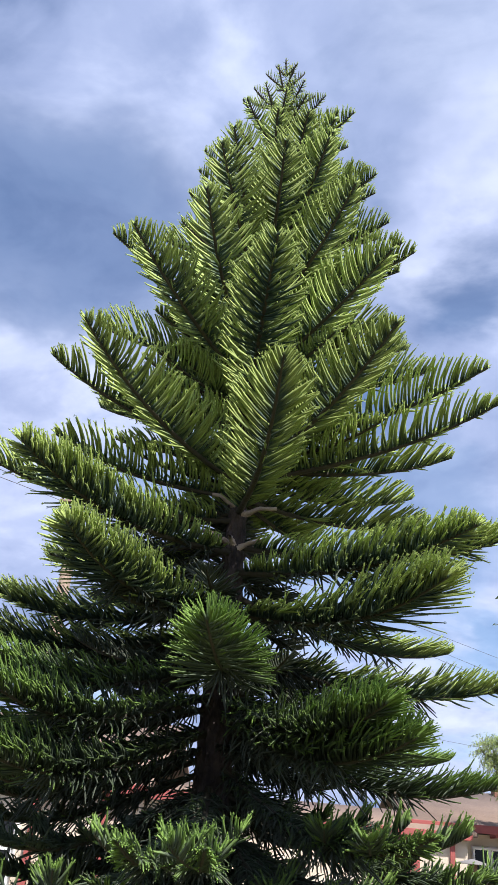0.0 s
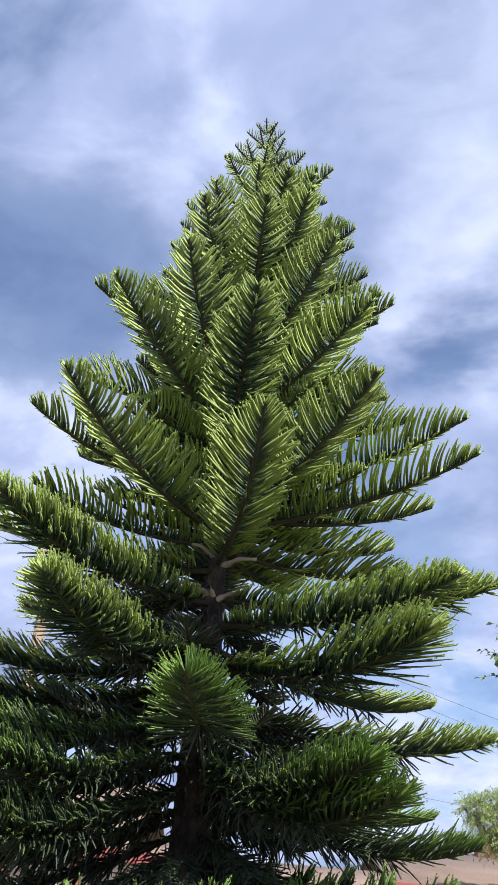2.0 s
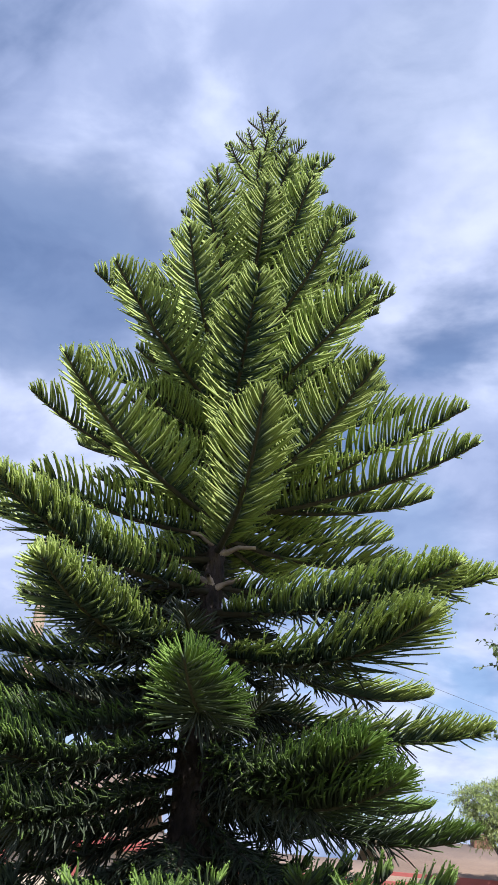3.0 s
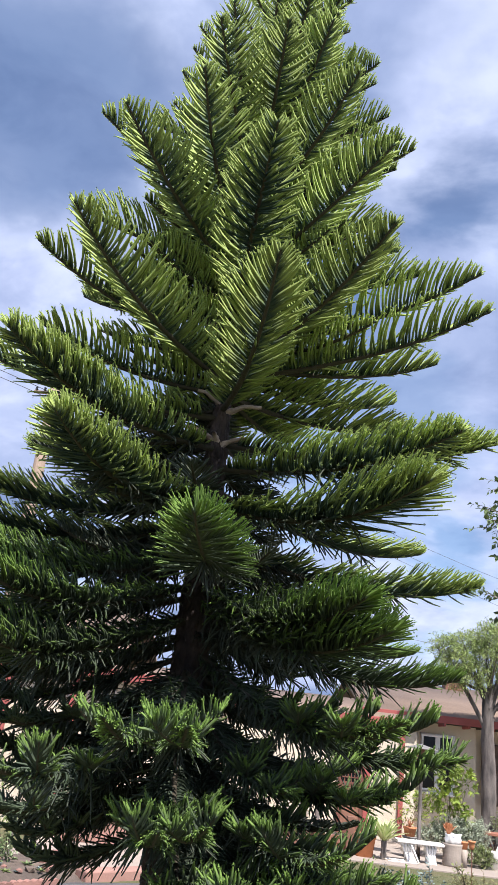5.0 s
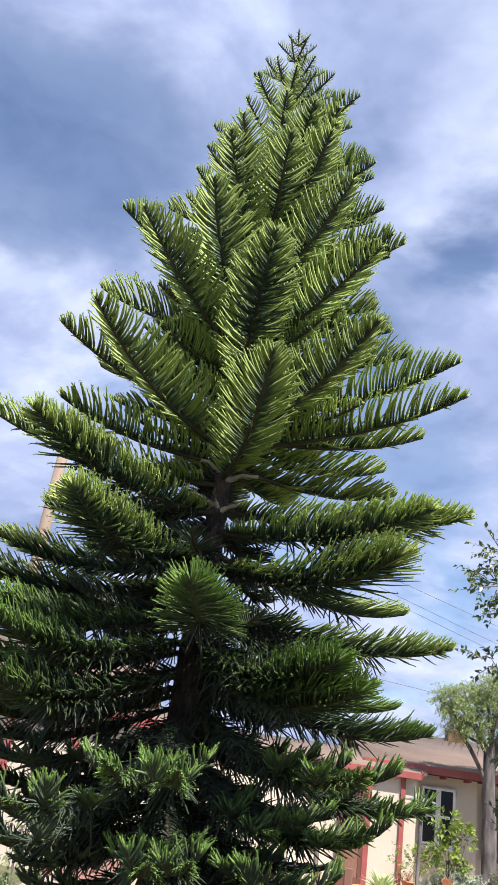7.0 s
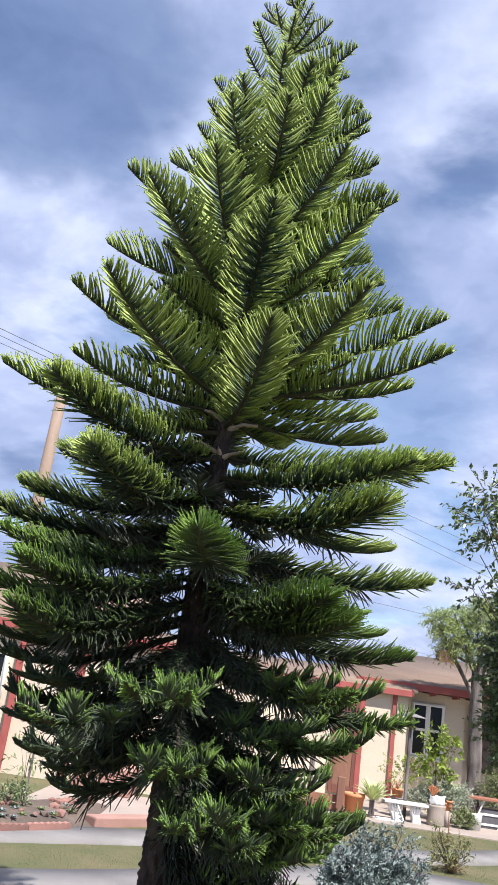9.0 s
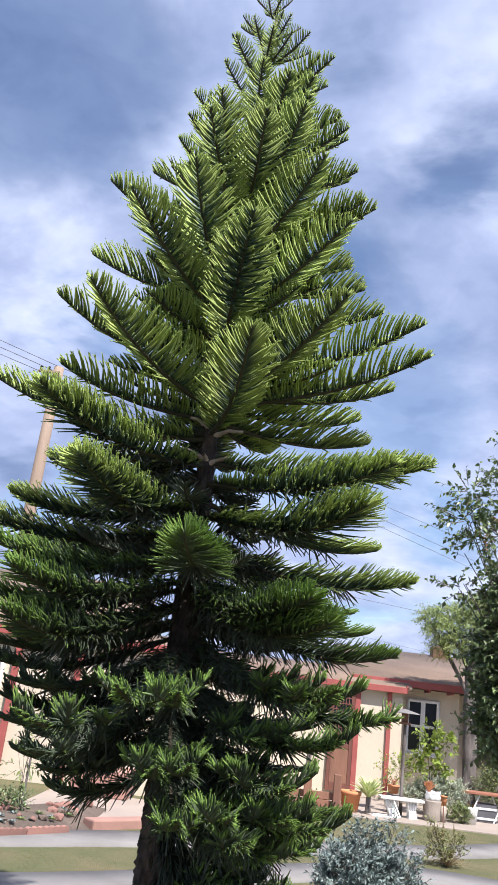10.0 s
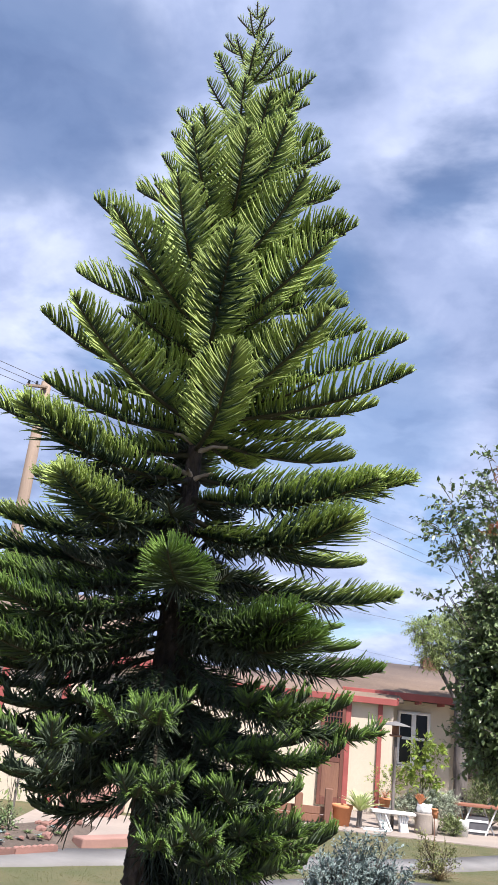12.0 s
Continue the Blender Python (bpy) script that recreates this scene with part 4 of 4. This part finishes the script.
# the dark glossy shrub beside the pine
evergreen = plant("evergreen_shrub", (2.52, 4.95, 0), "tall dark green glossy-leaved shrub with loose upper sprays", "shrub",
      [(-0.26, 0, 2.22, 0.42, 0.45, 0.30, 800), (-0.22, 0, 1.86, 0.38, 0.45, 0.28, 800), (-0.46, -0.05, 2.32, 0.18, 0.3, 0.22, 520), (-0.46, -0.05, 1.98, 0.18, 0.3, 0.22, 520), (-0.46, -0.05, 1.74, 0.18, 0.3, 0.16, 420), (0.3, 0, 2.0, 0.45, 0.45, 0.65, 600), (-0.32, -0.05, 2.62, 0.32, 0.3, 0.20, 420),
       (-0.25, 0, 2.88, 0.30, 0.3, 0.2, 120), (-0.55, -0.05, 2.98, 0.26, 0.2, 0.12, 60), (-0.80, -0.05, 3.08, 0.13, 0.12, 0.10, 26), (-0.76, 0, 3.28, 0.10, 0.1, 0.12, 20),
       (-0.32, 0, 3.15, 0.3, 0.3, 0.18, 62), (-0.38, 0, 3.38, 0.2, 0.2, 0.14, 44), (-0.45, 0, 3.60, 0.07, 0.08, 0.12, 9), (-0.80, 0, 2.62, 0.10, 0.1, 0.06, 14), (0.3, 0.1, 3.0, 0.4, 0.4, 0.5, 110)],
      0.043, 0.58, 11, GLOSSY, 21, 3, 0.15, 0.010, GREY_BARK, 0.2, trunk=(0.15, 0.1, 1.5))
rng = np.random.default_rng(22)
for x, y, z, count in ((-0.55, -0.12, 3.08, 7), (-0.70, -0.12, 2.96, 4), (-0.48, -0.05, 3.52, 6), (-0.40, -0.2, 2.80, 3)):
    root = np.array([(x, y, z)]) + rng.normal(0, 0.018, (count, 3))
    w, l = twigs(root, rng.normal(0, 0.6, (count, 3)) + (0, 0, 0.5), np.full(count, 0.06), 7, 0.036, 0.42, rng)
    held("new_shoot", merged("new_shoot", [l]), RUST, evergreen, "rust red young leaves")

# the silver bush
plant("silver_bush", (1.53, 7.3, 0), "rounded bush with narrow silver-grey leaves", "bush",
      [(0, 0, 0.36, 0.37, 0.36, 0.28, 470), (-0.17, -0.1, 0.42, 0.22, 0.25, 0.2, 150), (0.25, 0, 0.45, 0.22, 0.25, 0.25, 150), (0.28, 0, 0.75, 0.04, 0.04, 0.1, 12), (0.02, 0, 0.68, 0.15, 0.15, 0.1, 46), (0.0, -0.30, 0.2, 0.32, 0.2, 0.15, 130), (0.42, -0.1, 0.5, 0.05, 0.08, 0.12, 14)],
      0.048, 0.36, 15, SILVER, 23, 4, 0.14, 0.008, GREY_BARK, 0.9, droop=0.0)
# the pale tree before the house, and greenery behind the roof
plant("pepper_tree", (5.5, 18.7, 0), "pale green feathery tree with a thick grey trunk", "tree",
      [(-0.95, -0.1, 4.10, 0.26, 0.3, 0.16, 150), (-0.70, -0.2, 3.80, 0.30, 0.3, 0.18, 190), (-0.45, 0.1, 4.25, 0.28, 0.4, 0.18, 170), (-0.75, -0.1, 3.42, 0.16, 0.2, 0.16, 60), (-0.35, -0.2, 3.55, 0.30, 0.3, 0.18, 150), (0.0, -0.1, 4.42, 0.32, 0.4, 0.20, 230), (0.05, -0.2, 3.92, 0.36, 0.4, 0.18, 220), (0.5, 0, 4.62, 0.35, 0.4, 0.22, 240), (0.55, -0.2, 4.15, 0.35, 0.4, 0.20, 230),
       (1.1, 0, 4.6, 0.4, 0.4, 0.3, 260), (1.0, -0.1, 3.8, 0.35, 0.4, 0.22, 190), (0.6, 0.1, 3.4, 0.3, 0.3, 0.2, 110), (1.7, 0.3, 4.1, 0.6, 0.5, 0.5, 320), (2.6, 0.2, 4.0, 0.8, 0.8, 0.7, 360)],
      0.075, 0.24, 14, PEPPER_LEAF, 25, 2, 0.24, 0.05, GREY_BARK, 0.1, droop=0.35, trunk=(0.05, 0, 3.3))
plant("garden_tree", (6.35, 30.0, 0), "bright lime green treetop behind the roof", "tree",
      [(-0.5, 0, 3.5, 0.7, 0.8, 0.35, 160), (0.5, 0, 3.5, 0.8, 0.8, 0.4, 160), (0, 0, 3.0, 1.2, 0.8, 0.5, 120)],
      0.12, 0.45, 10, LIME, 26, 2, 0.3, 0.04, GREY_BARK, 0.3, trunk=(0, 0, 2.6))
plant("citrus_sapling", (4.26, 16.9, 0), "young citrus sapling with lime green leaves", "sapling",
      [(0, 0, 1.45, 0.16, 0.15, 0.25, 26), (-0.05, 0, 1.05, 0.2, 0.2, 0.2, 22), (0.38, 0.1, 1.35, 0.13, 0.13, 0.25, 12), (0.25, 0, 0.8, 0.2, 0.2, 0.2, 16)],
      0.125, 0.5, 9, LIME, 27, 2, 0.17, 0.009, TWIG, 0.4)
plant("trellis_vine", (3.75, 18.4, 0), "thin yellow-green vine against the wall", "vine",
      [(0.15, 0, 0.75, 0.3, 0.1, 0.35, 50), (0.6, 0, 0.7, 0.35, 0.15, 0.35, 50)], 0.07, 0.5, 7, LIME, 28, 2, 0.2, 0.008, TWIG, 0.3)
plant("grey_shrub", (4.62, 16.75, 0), "soft grey-green mounded shrub on the patio edge", "shrub",
      [(0, 0, 0.50, 0.34, 0.3, 0.22, 620), (-0.3, 0.2, 0.48, 0.3, 0.25, 0.22, 380), (-0.65, 0.2, 0.36, 0.3, 0.2, 0.16, 260)], 0.042, 0.26, 14, GREY_LEAF, 29, 2, 0.13, 0.008, TWIG, 0.6)
plant("green_shrub", (4.72, 16.2, 0), "low mid green leafy shrub at the patio edge", "shrub",
      [(0, 0, 0.18, 0.20, 0.18, 0.13, 260)], 0.045, 0.3, 10, PALE_LEAF, 30, 2, 0.11, 0.006, TWIG, 0.6)
plant("green_shrub", (6.05, 18.2, 0), "full mid green leafy shrub behind the bench", "shrub",
      [(0, 0, 0.62, 0.45, 0.4, 0.42, 560), (0.5, 0.1, 0.6, 0.4, 0.4, 0.4, 300)], 0.055, 0.35, 10, PALE_LEAF, 31, 2, 0.18, 0.01, TWIG, 0.5)


# ---- patio things ----
def turned(name, profile, mat, parent=None, at=None, label="", sides=28):
    return held(name, merged(name, [lathe(profile, sides)]), mat, parent, label, at)


def pot(at, r, h, label, mat=TERRACOTTA):
    ob = thing("plant_pot", at, label, "plant pot")
    turned("body", [(0.001, 0), (r * 0.74, 0), (r * 0.94, h * 0.8), (r * 0.95, h * 0.8)], mat, ob)
    turned("rim", [(r * 0.93, h * 0.8), (r, h * 0.8), (r * 1.02, h), (r * 0.9, h), (r * 0.86, h * 0.85)], mat, ob)
    turned("soil", [(r * 0.88, h * 0.9), (0.001, h * 0.93)], SOIL, ob)
    return ob


def rosette(name, at, n, length, width, mat, label, seed, rise=0.7, spread=1.0):
    """A plant of stiff pointed leaves from one heart."""
    rng = np.random.default_rng(seed)
    ob = thing(name, at, label, "plant")
    for k in range(n):
        a = k * 2.4
        up = rise * (0.35 + 1.1 * k / n)
        d = np.array([math.cos(a) * spread, math.sin(a) * spread, up])
        d /= np.linalg.norm(d)
        t = np.linspace(0, 1, 6)[:, None]
        L = length * rng.uniform(0.8, 1.1)
        line = d * L * t - np.array([0, 0, 1]) * L * 0.25 * t**2
        side = np.cross(d, (0, 0, 1))
        side /= np.linalg.norm(side)
        w = width * np.array([0.8, 1, 0.95, 0.75, 0.45, 0.03])[:, None] / 2
        nor = np.cross(side, d)
        v = np.stack([line - side * w + nor * w * 0.4, line - nor * w * 0.25, line + side * w + nor * w * 0.4], 1).reshape(-1, 3)
        f = [(i * 3 + j, i * 3 + j + 1, i * 3 + j + 4, i * 3 + j + 3) for i in range(5) for j in range(2)]
        held("leaf", arrays("leaf", v, f), mat, ob)
    return ob


pot((2.58, 15.92, 0.02), 0.20, 0.36, "large orange terracotta pot on the patio")
rosette("aloe_plant", (2.90, 15.80, 0.30), 54, 0.52, 0.055, ALOE_LEAF, "spiky pale yellow-green aloe on a short stem", 41, 1.9)
turned("aloe_stem", [(0.06, 0), (0.045, 0.12), (0.05, 0.26)], GREY_BARK, bpy.data.objects["aloe_plant"], at=(0, 0, -0.25))
pot((2.02, 16.2, 0.02), 0.2, 0.16, "low terracotta bowl with a yellow plant")
rosette("succulent_plant", (2.02, 16.2, 0.17), 18, 0.22, 0.06, LIME, "yellow-green succulent in a low bowl", 42)
pot((3.50, 16.6, 0.36), 0.12, 0.16, "small terracotta pot on a pedestal")
turned("pedestal", [(0.001, 0), (0.13, 0), (0.11, 0.05), (0.11, 0.30), (0.14, 0.33), (0.14, 0.34), (0.001, 0.34)], CONCRETE, at=(3.50, 16.6, 0.02))
tagged(bpy.data.objects["pedestal"], "pale concrete pedestal under a pot", "pedestal")
rosette("dry_grass_plant", (3.50, 16.6, 0.51), 22, 0.28, 0.012, RUST, "dry reddish grass tuft in a terracotta pot", 43, 1.6)
rosette("dry_grass_plant", (5.15, 17.0, 0.02), 22, 0.62, 0.02, RUST, "dry reddish grass tuft before a tree trunk", 44, 2.2)
rosette("yucca_plant", (1.95, 18.3, 0.95), 30, 0.45, 0.035, PALE_LEAF, "pale spiky yucca before a white window", 45, 0.9)
turned("yucca_stem", [(0.07, 0), (0.05, 0.3), (0.055, 0.6), (0.05, 0.95)], GREY_BARK, bpy.data.objects["yucca_plant"], at=(0, 0, -0.95))

plant("dry_weed", (3.2, 11.2, 0), "straggly half-dry weed in the lawn", "weed",
      [(0, 0, 0.13, 0.24, 0.20, 0.10, 80), (-0.12, 0, 0.32, 0.11, 0.1, 0.12, 30), (0.13, 0, 0.30, 0.11, 0.1, 0.12, 26), (-0.16, 0, 0.46, 0.05, 0.05, 0.05, 5)], 0.055, 0.34, 7, WEED_LEAF, 24, 6, 0.13, 0.006, FOLIAGE_DRY, 0.9)
rosette("dry_grass_tuft", (3.25, 11.15, 0.0), 60, 0.34, 0.010, STRAW, "dry straw-coloured grass tuft round a weed", 47, 1.2)
holder = thing("candle_stake", (3.20, 11.3, 0.0), "orange cup-shaped holder on a thin rusty garden stake", "garden stake")
held("rod", tube_mesh("rod", [(0, 0, -0.02), (0.004, 0, 0.4), (0, 0, 0.75)], [0.007, 0.006, 0.006], 8), WOOD, holder)
turned("cup", [(0.001, 0.74), (0.026, 0.745), (0.034, 0.78), (0.036, 0.82), (0.046, 0.824), (0.046, 0.84), (0.032, 0.84), (0.028, 0.79), (0.001, 0.78)], TERRACOTTA, holder, label="orange terracotta cup")

# wooden planter boards and posts
planter = thing("wooden_planter", (1.9, 15.75, 0.02), "reddish brown wooden planter edge with upright posts", "planter")
for x, h in ((-0.95, 0.45), (-0.15, 0.5), (0.40, 0.62)):
    part("post", box(x - 0.07, -0.06, 0, x + 0.07, 0.06, h, 0.012), WOOD, planter)
for z in (0.02, 0.16):
    part("board", box(-1.6, 0.063, z, 0.5, 0.10, z + 0.13, 0.006), WOOD, planter)

bench = thing("garden_bench", (3.53, 15.95, 0.02), "white painted bench with a plank top and scrolled supports", "bench")
part("seat", box(-0.40, -0.16, 0.295, 0.42, 0.16, 0.34, 0.012), WHITE, bench)
for x, tilt in ((-0.22, -0.10), (0.20, -0.03)):
    flutes = []
    for k in range(4):
        off = (k - 1.5) * 0.036
        flutes.append(tube([(x + off - tilt, -0.06, 0), (x + off * 0.9 - tilt * 0.6, -0.07, 0.09), (x + off * 1.1 - tilt * 0.3, -0.05, 0.16), (x + off * 1.35, -0.09, 0.25), (x + off * 1.4, -0.06, 0.294)], [0.034, 0.024, 0.021, 0.028, 0.03], 10))
        flutes.append(tube([(x + off - tilt, 0.06, 0), (x + off * 1.1 - tilt * 0.3, 0.05, 0.16), (x + off * 1.4, 0.06, 0.294)], [0.034, 0.024, 0.03], 8))
    held("support", merged("support", flutes), WHITE, bench, "white fluted pedestal")
frame_chair = thing("folded_chair_frame", (3.2, 15.6, 0.03), "white tubular frame lying on the patio", "chair frame")
held("tube", tube_mesh("tube", [(-0.25, 0, 0.0), (0.25, 0.05, 0.0), (0.28, 0.05, 0.02), (0.18, 0.2, 0.26)], [0.014] * 4, 8), WHITE, frame_chair)
held("tube", tube_mesh("tube", [(-0.25, 0.3, 0.0), (0.25, 0.32, 0.0), (0.28, 0.3, 0.03)], [0.014] * 3, 8), WHITE, frame_chair)

urn = thing("concrete_urn", (4.13, 16.0, 0.02), "tall round weathered concrete planter", "planter")
turned("body", [(0.001, 0), (0.155, 0), (0.165, 0.03), (0.16, 0.18), (0.175, 0.33), (0.18, 0.36), (0.15, 0.36), (0.14, 0.3)], URN, urn)
turned("soil", [(0.15, 0.33), (0.001, 0.34)], SOIL, urn)
white_pot = thing("white_pot", (4.14, 15.98, 0.362), "crumpled white plastic pot cover", "plant pot")
v, f = lathe([(0.08, 0), (0.135, 0.02), (0.15, 0.08), (0.125, 0.13), (0.14, 0.17), (0.08, 0.16)], 22)
v = v + np.random.default_rng(3).normal(0, 0.008, v.shape)
held("cover", arrays("cover", v, f), WHITE, white_pot)
rosette("orange_plant", (4.06, 15.98, 0.50), 44, 0.28, 0.06, TERRACOTTA, "bright orange upright leaves in a white pot", 46, 4.5)
pot((4.34, 16.0, 0.31), 0.07, 0.12, "small terracotta pot beside a concrete planter")
turned("stand", [(0.001, 0), (0.06, 0), (0.05, 0.29), (0.001, 0.29)], URN, at=(4.34, 16.0, 0.02))
tagged(bpy.data.objects["stand"], "short pale concrete stand under a pot", "stand")
trough = thing("white_planter", (4.93, 16.3, 0.02), "low round white planter", "planter")
turned("body", [(0.001, 0), (0.12, 0), (0.145, 0.26), (0.15, 0.28), (0.135, 0.28), (0.12, 0.2)], WHITE, trough)
turned("soil", [(0.13, 0.25), (0.001, 0.26)], SOIL, trough)

table = thing("garden_table", (5.6, 16.9, 0.02), "long red-brown plank table with white metal legs", "table")
for n in range(3):
    part("plank", box(-0.72, -0.2 + n * 0.14, 0.50, 0.8, -0.07 + n * 0.14, 0.545, 0.006), TABLE_WOOD, table)
for x in (-0.45, 0.05, 0.6):
    held("leg", tube_mesh("leg", [(x - 0.12, -0.12, 0), (x + 0.1, -0.12, 0.5)], [0.016, 0.016], 8), WHITE, table)
    held("leg", tube_mesh("leg", [(x + 0.12, 0.1, 0), (x - 0.1, 0.1, 0.5)], [0.016, 0.016], 8), WHITE, table)
crate = thing("crate", (5.35, 16.95, 0.02), "dark crate stored under the table", "crate")
part("body", box(-0.2, -0.15, 0, 0.25, 0.15, 0.34, 0.01), WIRE, crate)
for n in range(2):
    part("slat", box(-0.19, -0.165, 0.05 + n * 0.18, 0.24, -0.152, 0.09 + n * 0.18), WHITE, crate)

feeder = thing("bird_feeder", (3.58, 16.2, 0.02), "grey bird feeder with a wide round roof on a post", "bird feeder")
held("post", tube_mesh("post", [(0, 0, 0), (0.01, 0, 1.65)], [0.035, 0.03], 10), GREY_BARK, feeder)
turned("tray", [(0.001, 1.65), (0.11, 1.65), (0.12, 1.69), (0.1, 1.68), (0.001, 1.67)], WOOD, feeder)
turned("hopper", [(0.001, 1.67), (0.07, 1.67), (0.07, 1.86), (0.001, 1.87)], WOOD, feeder, sides=6)
turned("roof", [(0.29, 1.855), (0.285, 1.87), (0.15, 1.905), (0.03, 1.935), (0.001, 1.94)], CONCRETE, feeder)

# ---- the flower bed ----
rng = np.random.default_rng(31)
nx, ny = 50, 26
gx, gy = np.meshgrid(np.linspace(-8, -1.35, nx), np.linspace(10.3, 12.5, ny), indexing="ij")
edge = np.minimum(np.minimum((gx + 8), (-1.35 - gx)), np.minimum(gy - 10.3, 12.5 - gy))
gz = 0.14 * np.clip(edge / 0.3, 0, 1) + 0.03 * np.array([[noise.noise((x * 2, y * 2, 0)) for y in gy[0]] for x in gx[:, 0]]) * np.clip(edge / 0.2, 0, 1) - 0.01


def skew(x):
    """How far the bed's front line drops back along the slanting walk."""
    return 1.17 * (np.maximum(x, -2.8) + 1.4) + 0.45 * np.minimum(0, x + 2.8)


gy = gy + skew(gx)
i, j = np.meshgrid(np.arange(nx - 1), np.arange(ny - 1), indexing="ij")
bed = arrays("flower_bed", np.stack([gx, gy, gz], -1), np.stack([i * ny + j, (i + 1) * ny + j, (i + 1) * ny + j + 1, i * ny + j + 1], -1).reshape(-1, 4))
tagged(held("flower_bed", bed, SOIL), "raised bed of brown soil with stones", "flower bed", kind="structure")


def stone_mesh(seed, r):
    rng = np.random.default_rng(seed)
    bm = bmesh.new()
    bmesh.ops.create_icosphere(bm, subdivisions=1, radius=r)
    for v in bm.verts:
        v.co *= rng.uniform(0.75, 1.15)
        v.co.z *= 0.65
    me = bpy.data.meshes.new("stone")
    bm.to_mesh(me)
    bm.free()
    me.materials.append(BRICK if seed % 2 else SOIL)
    return me


stones = [stone_mesh(n, 0.07) for n in range(6)]
for n in range(70):
    ob = new("stone", stones[n % 6])
    x, y = rng.uniform(-4.5, -1.6), rng.uniform(10.6, 12.15)
    ob.matrix_basis = pose(x, y + float(skew(x)), 0.14, 0, 0, rng.uniform(0, 360)) @ Matrix.Scale(rng.uniform(0.5, 1.5), 4)
    tagged(ob, "small pinkish garden stone on a flower bed", "stone", "bed stones")
# scalloped edging stones along the bed's front
bm = bmesh.new()
arc = np.linspace(0, math.pi, 7)
outline = [(-0.3, 0.0), (0.3, 0.0)]
for n in range(7):
    outline += [(0.3 - 0.6 / 7 * (n + 0.5 - 0.5 * math.cos(a)), 0.085 + 0.024 * math.sin(a)) for a in arc[:-1]]
outline.append((-0.3, 0.085))
front = [bm.verts.new((x, -0.035, z)) for x, z in outline]
back = [bm.verts.new((x, 0.035, z)) for x, z in outline]
bm.faces.new(front)
bm.faces.new(back[::-1])
for n in range(len(outline)):
    bm.faces.new((front[n - 1], back[n - 1], back[n], front[n]))
bmesh.ops.recalc_face_normals(bm, faces=bm.faces)
edging_mesh = bpy.data.meshes.new("edging_stone")
bm.to_mesh(edging_mesh)
bm.free()
edging_mesh.materials.append(BRICK)
slant = math.degrees(math.atan2(1.17, 1))
for n in range(4):
    x = -1.74 - n * 0.398
    ob = new("edging_stone", edging_mesh)
    ob.matrix_basis = pose(x, 10.24 + float(skew(x)) + rng.normal(0, 0.006), -0.005, rng.normal(0, 2), rng.normal(0, 1), slant + rng.normal(0, 1.5))
    tagged(ob, "scalloped dull pink edging stone along a flower bed", "edging stone", "bed edging")
kerb = part("kerb", box(-1.3, -0.02, -0.02, 1.3, 0.22, 0.115, 0.02), PINK)
kerb.matrix_basis = pose(-0.42, 11.52, 0, 0, 0, 45)
tagged(kerb, "low pink painted concrete kerb beside the walk", "kerb", kind="structure")
for n in range(44):
    x, y = rng.uniform(-3.4, -1.6), rng.uniform(10.5, 11.9)
    rosette("bed_succulent", (x, y + float(skew(x)), 0.13), 9, rng.uniform(0.05, 0.11), 0.025, (GLOSSY, SILVER, PALE_LEAF)[n % 3], "small low succulent in a flower bed", 60 + n)
plant("staked_sapling", (-2.38, 11.1, 0.1), "thin young sapling tied to a stake", "sapling",
      [(0, 0, 0.95, 0.16, 0.15, 0.22, 12), (-0.1, 0, 0.6, 0.15, 0.12, 0.2, 8)], 0.10, 0.35, 6, PALE_LEAF, 71, 2, 0.16, 0.006, TWIG, 0.4)
stake = thing("garden_stake", (-2.36, 11.0, 0.08), "thin grey wooden garden stake", "stake")
held("rod", tube_mesh("rod", [(0, 0, 0), (0.01, 0, 0.75)], [0.018, 0.015], 8), GREY_BARK, stake)
plant("small_sapling", (-1.85, 11.6, 0.1), "spindly leafy sapling in the flower bed", "sapling",
      [(0, 0, 0.45, 0.12, 0.12, 0.25, 8)], 0.09, 0.3, 6, PALE_LEAF, 72, 2, 0.14, 0.005, TWIG, 0.4)
plant("dark_bush", (-2.36, 10.42, 0.1), "low dark leafy bush in the flower bed", "bush",
      [(0, 0, 0.14, 0.22, 0.18, 0.13, 60)], 0.06, 0.4, 8, GLOSSY, 73, 2, 0.12, 0.006, TWIG, 0.5)

# ---- lawn grass ----
rng = np.random.default_rng(77)
n = 80000
gx, gy = rng.uniform(-5, 6.5, n), rng.uniform(5.5, 15.2, n)


def on_strip(x, y, near, far):
    near, far = np.array(near), np.array(far)
    return (y > np.interp(x, near[:, 0], near[:, 1]) - 0.03) & (y < np.interp(x, far[:, 0], far[:, 1]) + 0.03)


paved = on_strip(gx, gy, WALK_FAR[0], WALK_FAR[1]) | on_strip(gx, gy, WALK_NEAR[0], WALK_NEAR[1]) | ((gx < -1.3) & (gy > 10.0)) | ((gx < 1.2) & (gy > 11.1))
gx, gy = gx[~paved], gy[~paved]
m = len(gx)
root = np.stack([gx, gy, np.zeros(m)], 1)
lean = np.stack([rng.normal(0, 0.8, m), rng.normal(0, 0.8, m), np.ones(m)], 1)
size = rng.uniform(0.008, 0.018, m)
tagged(held("grass", arrays("grass", *leaves(root, lean, rng.normal(0, 1, (m, 3)), size, rng.uniform(0.003, 0.006, m)), False), GRASS), "short dry green lawn grass", "grass", kind="stuff")
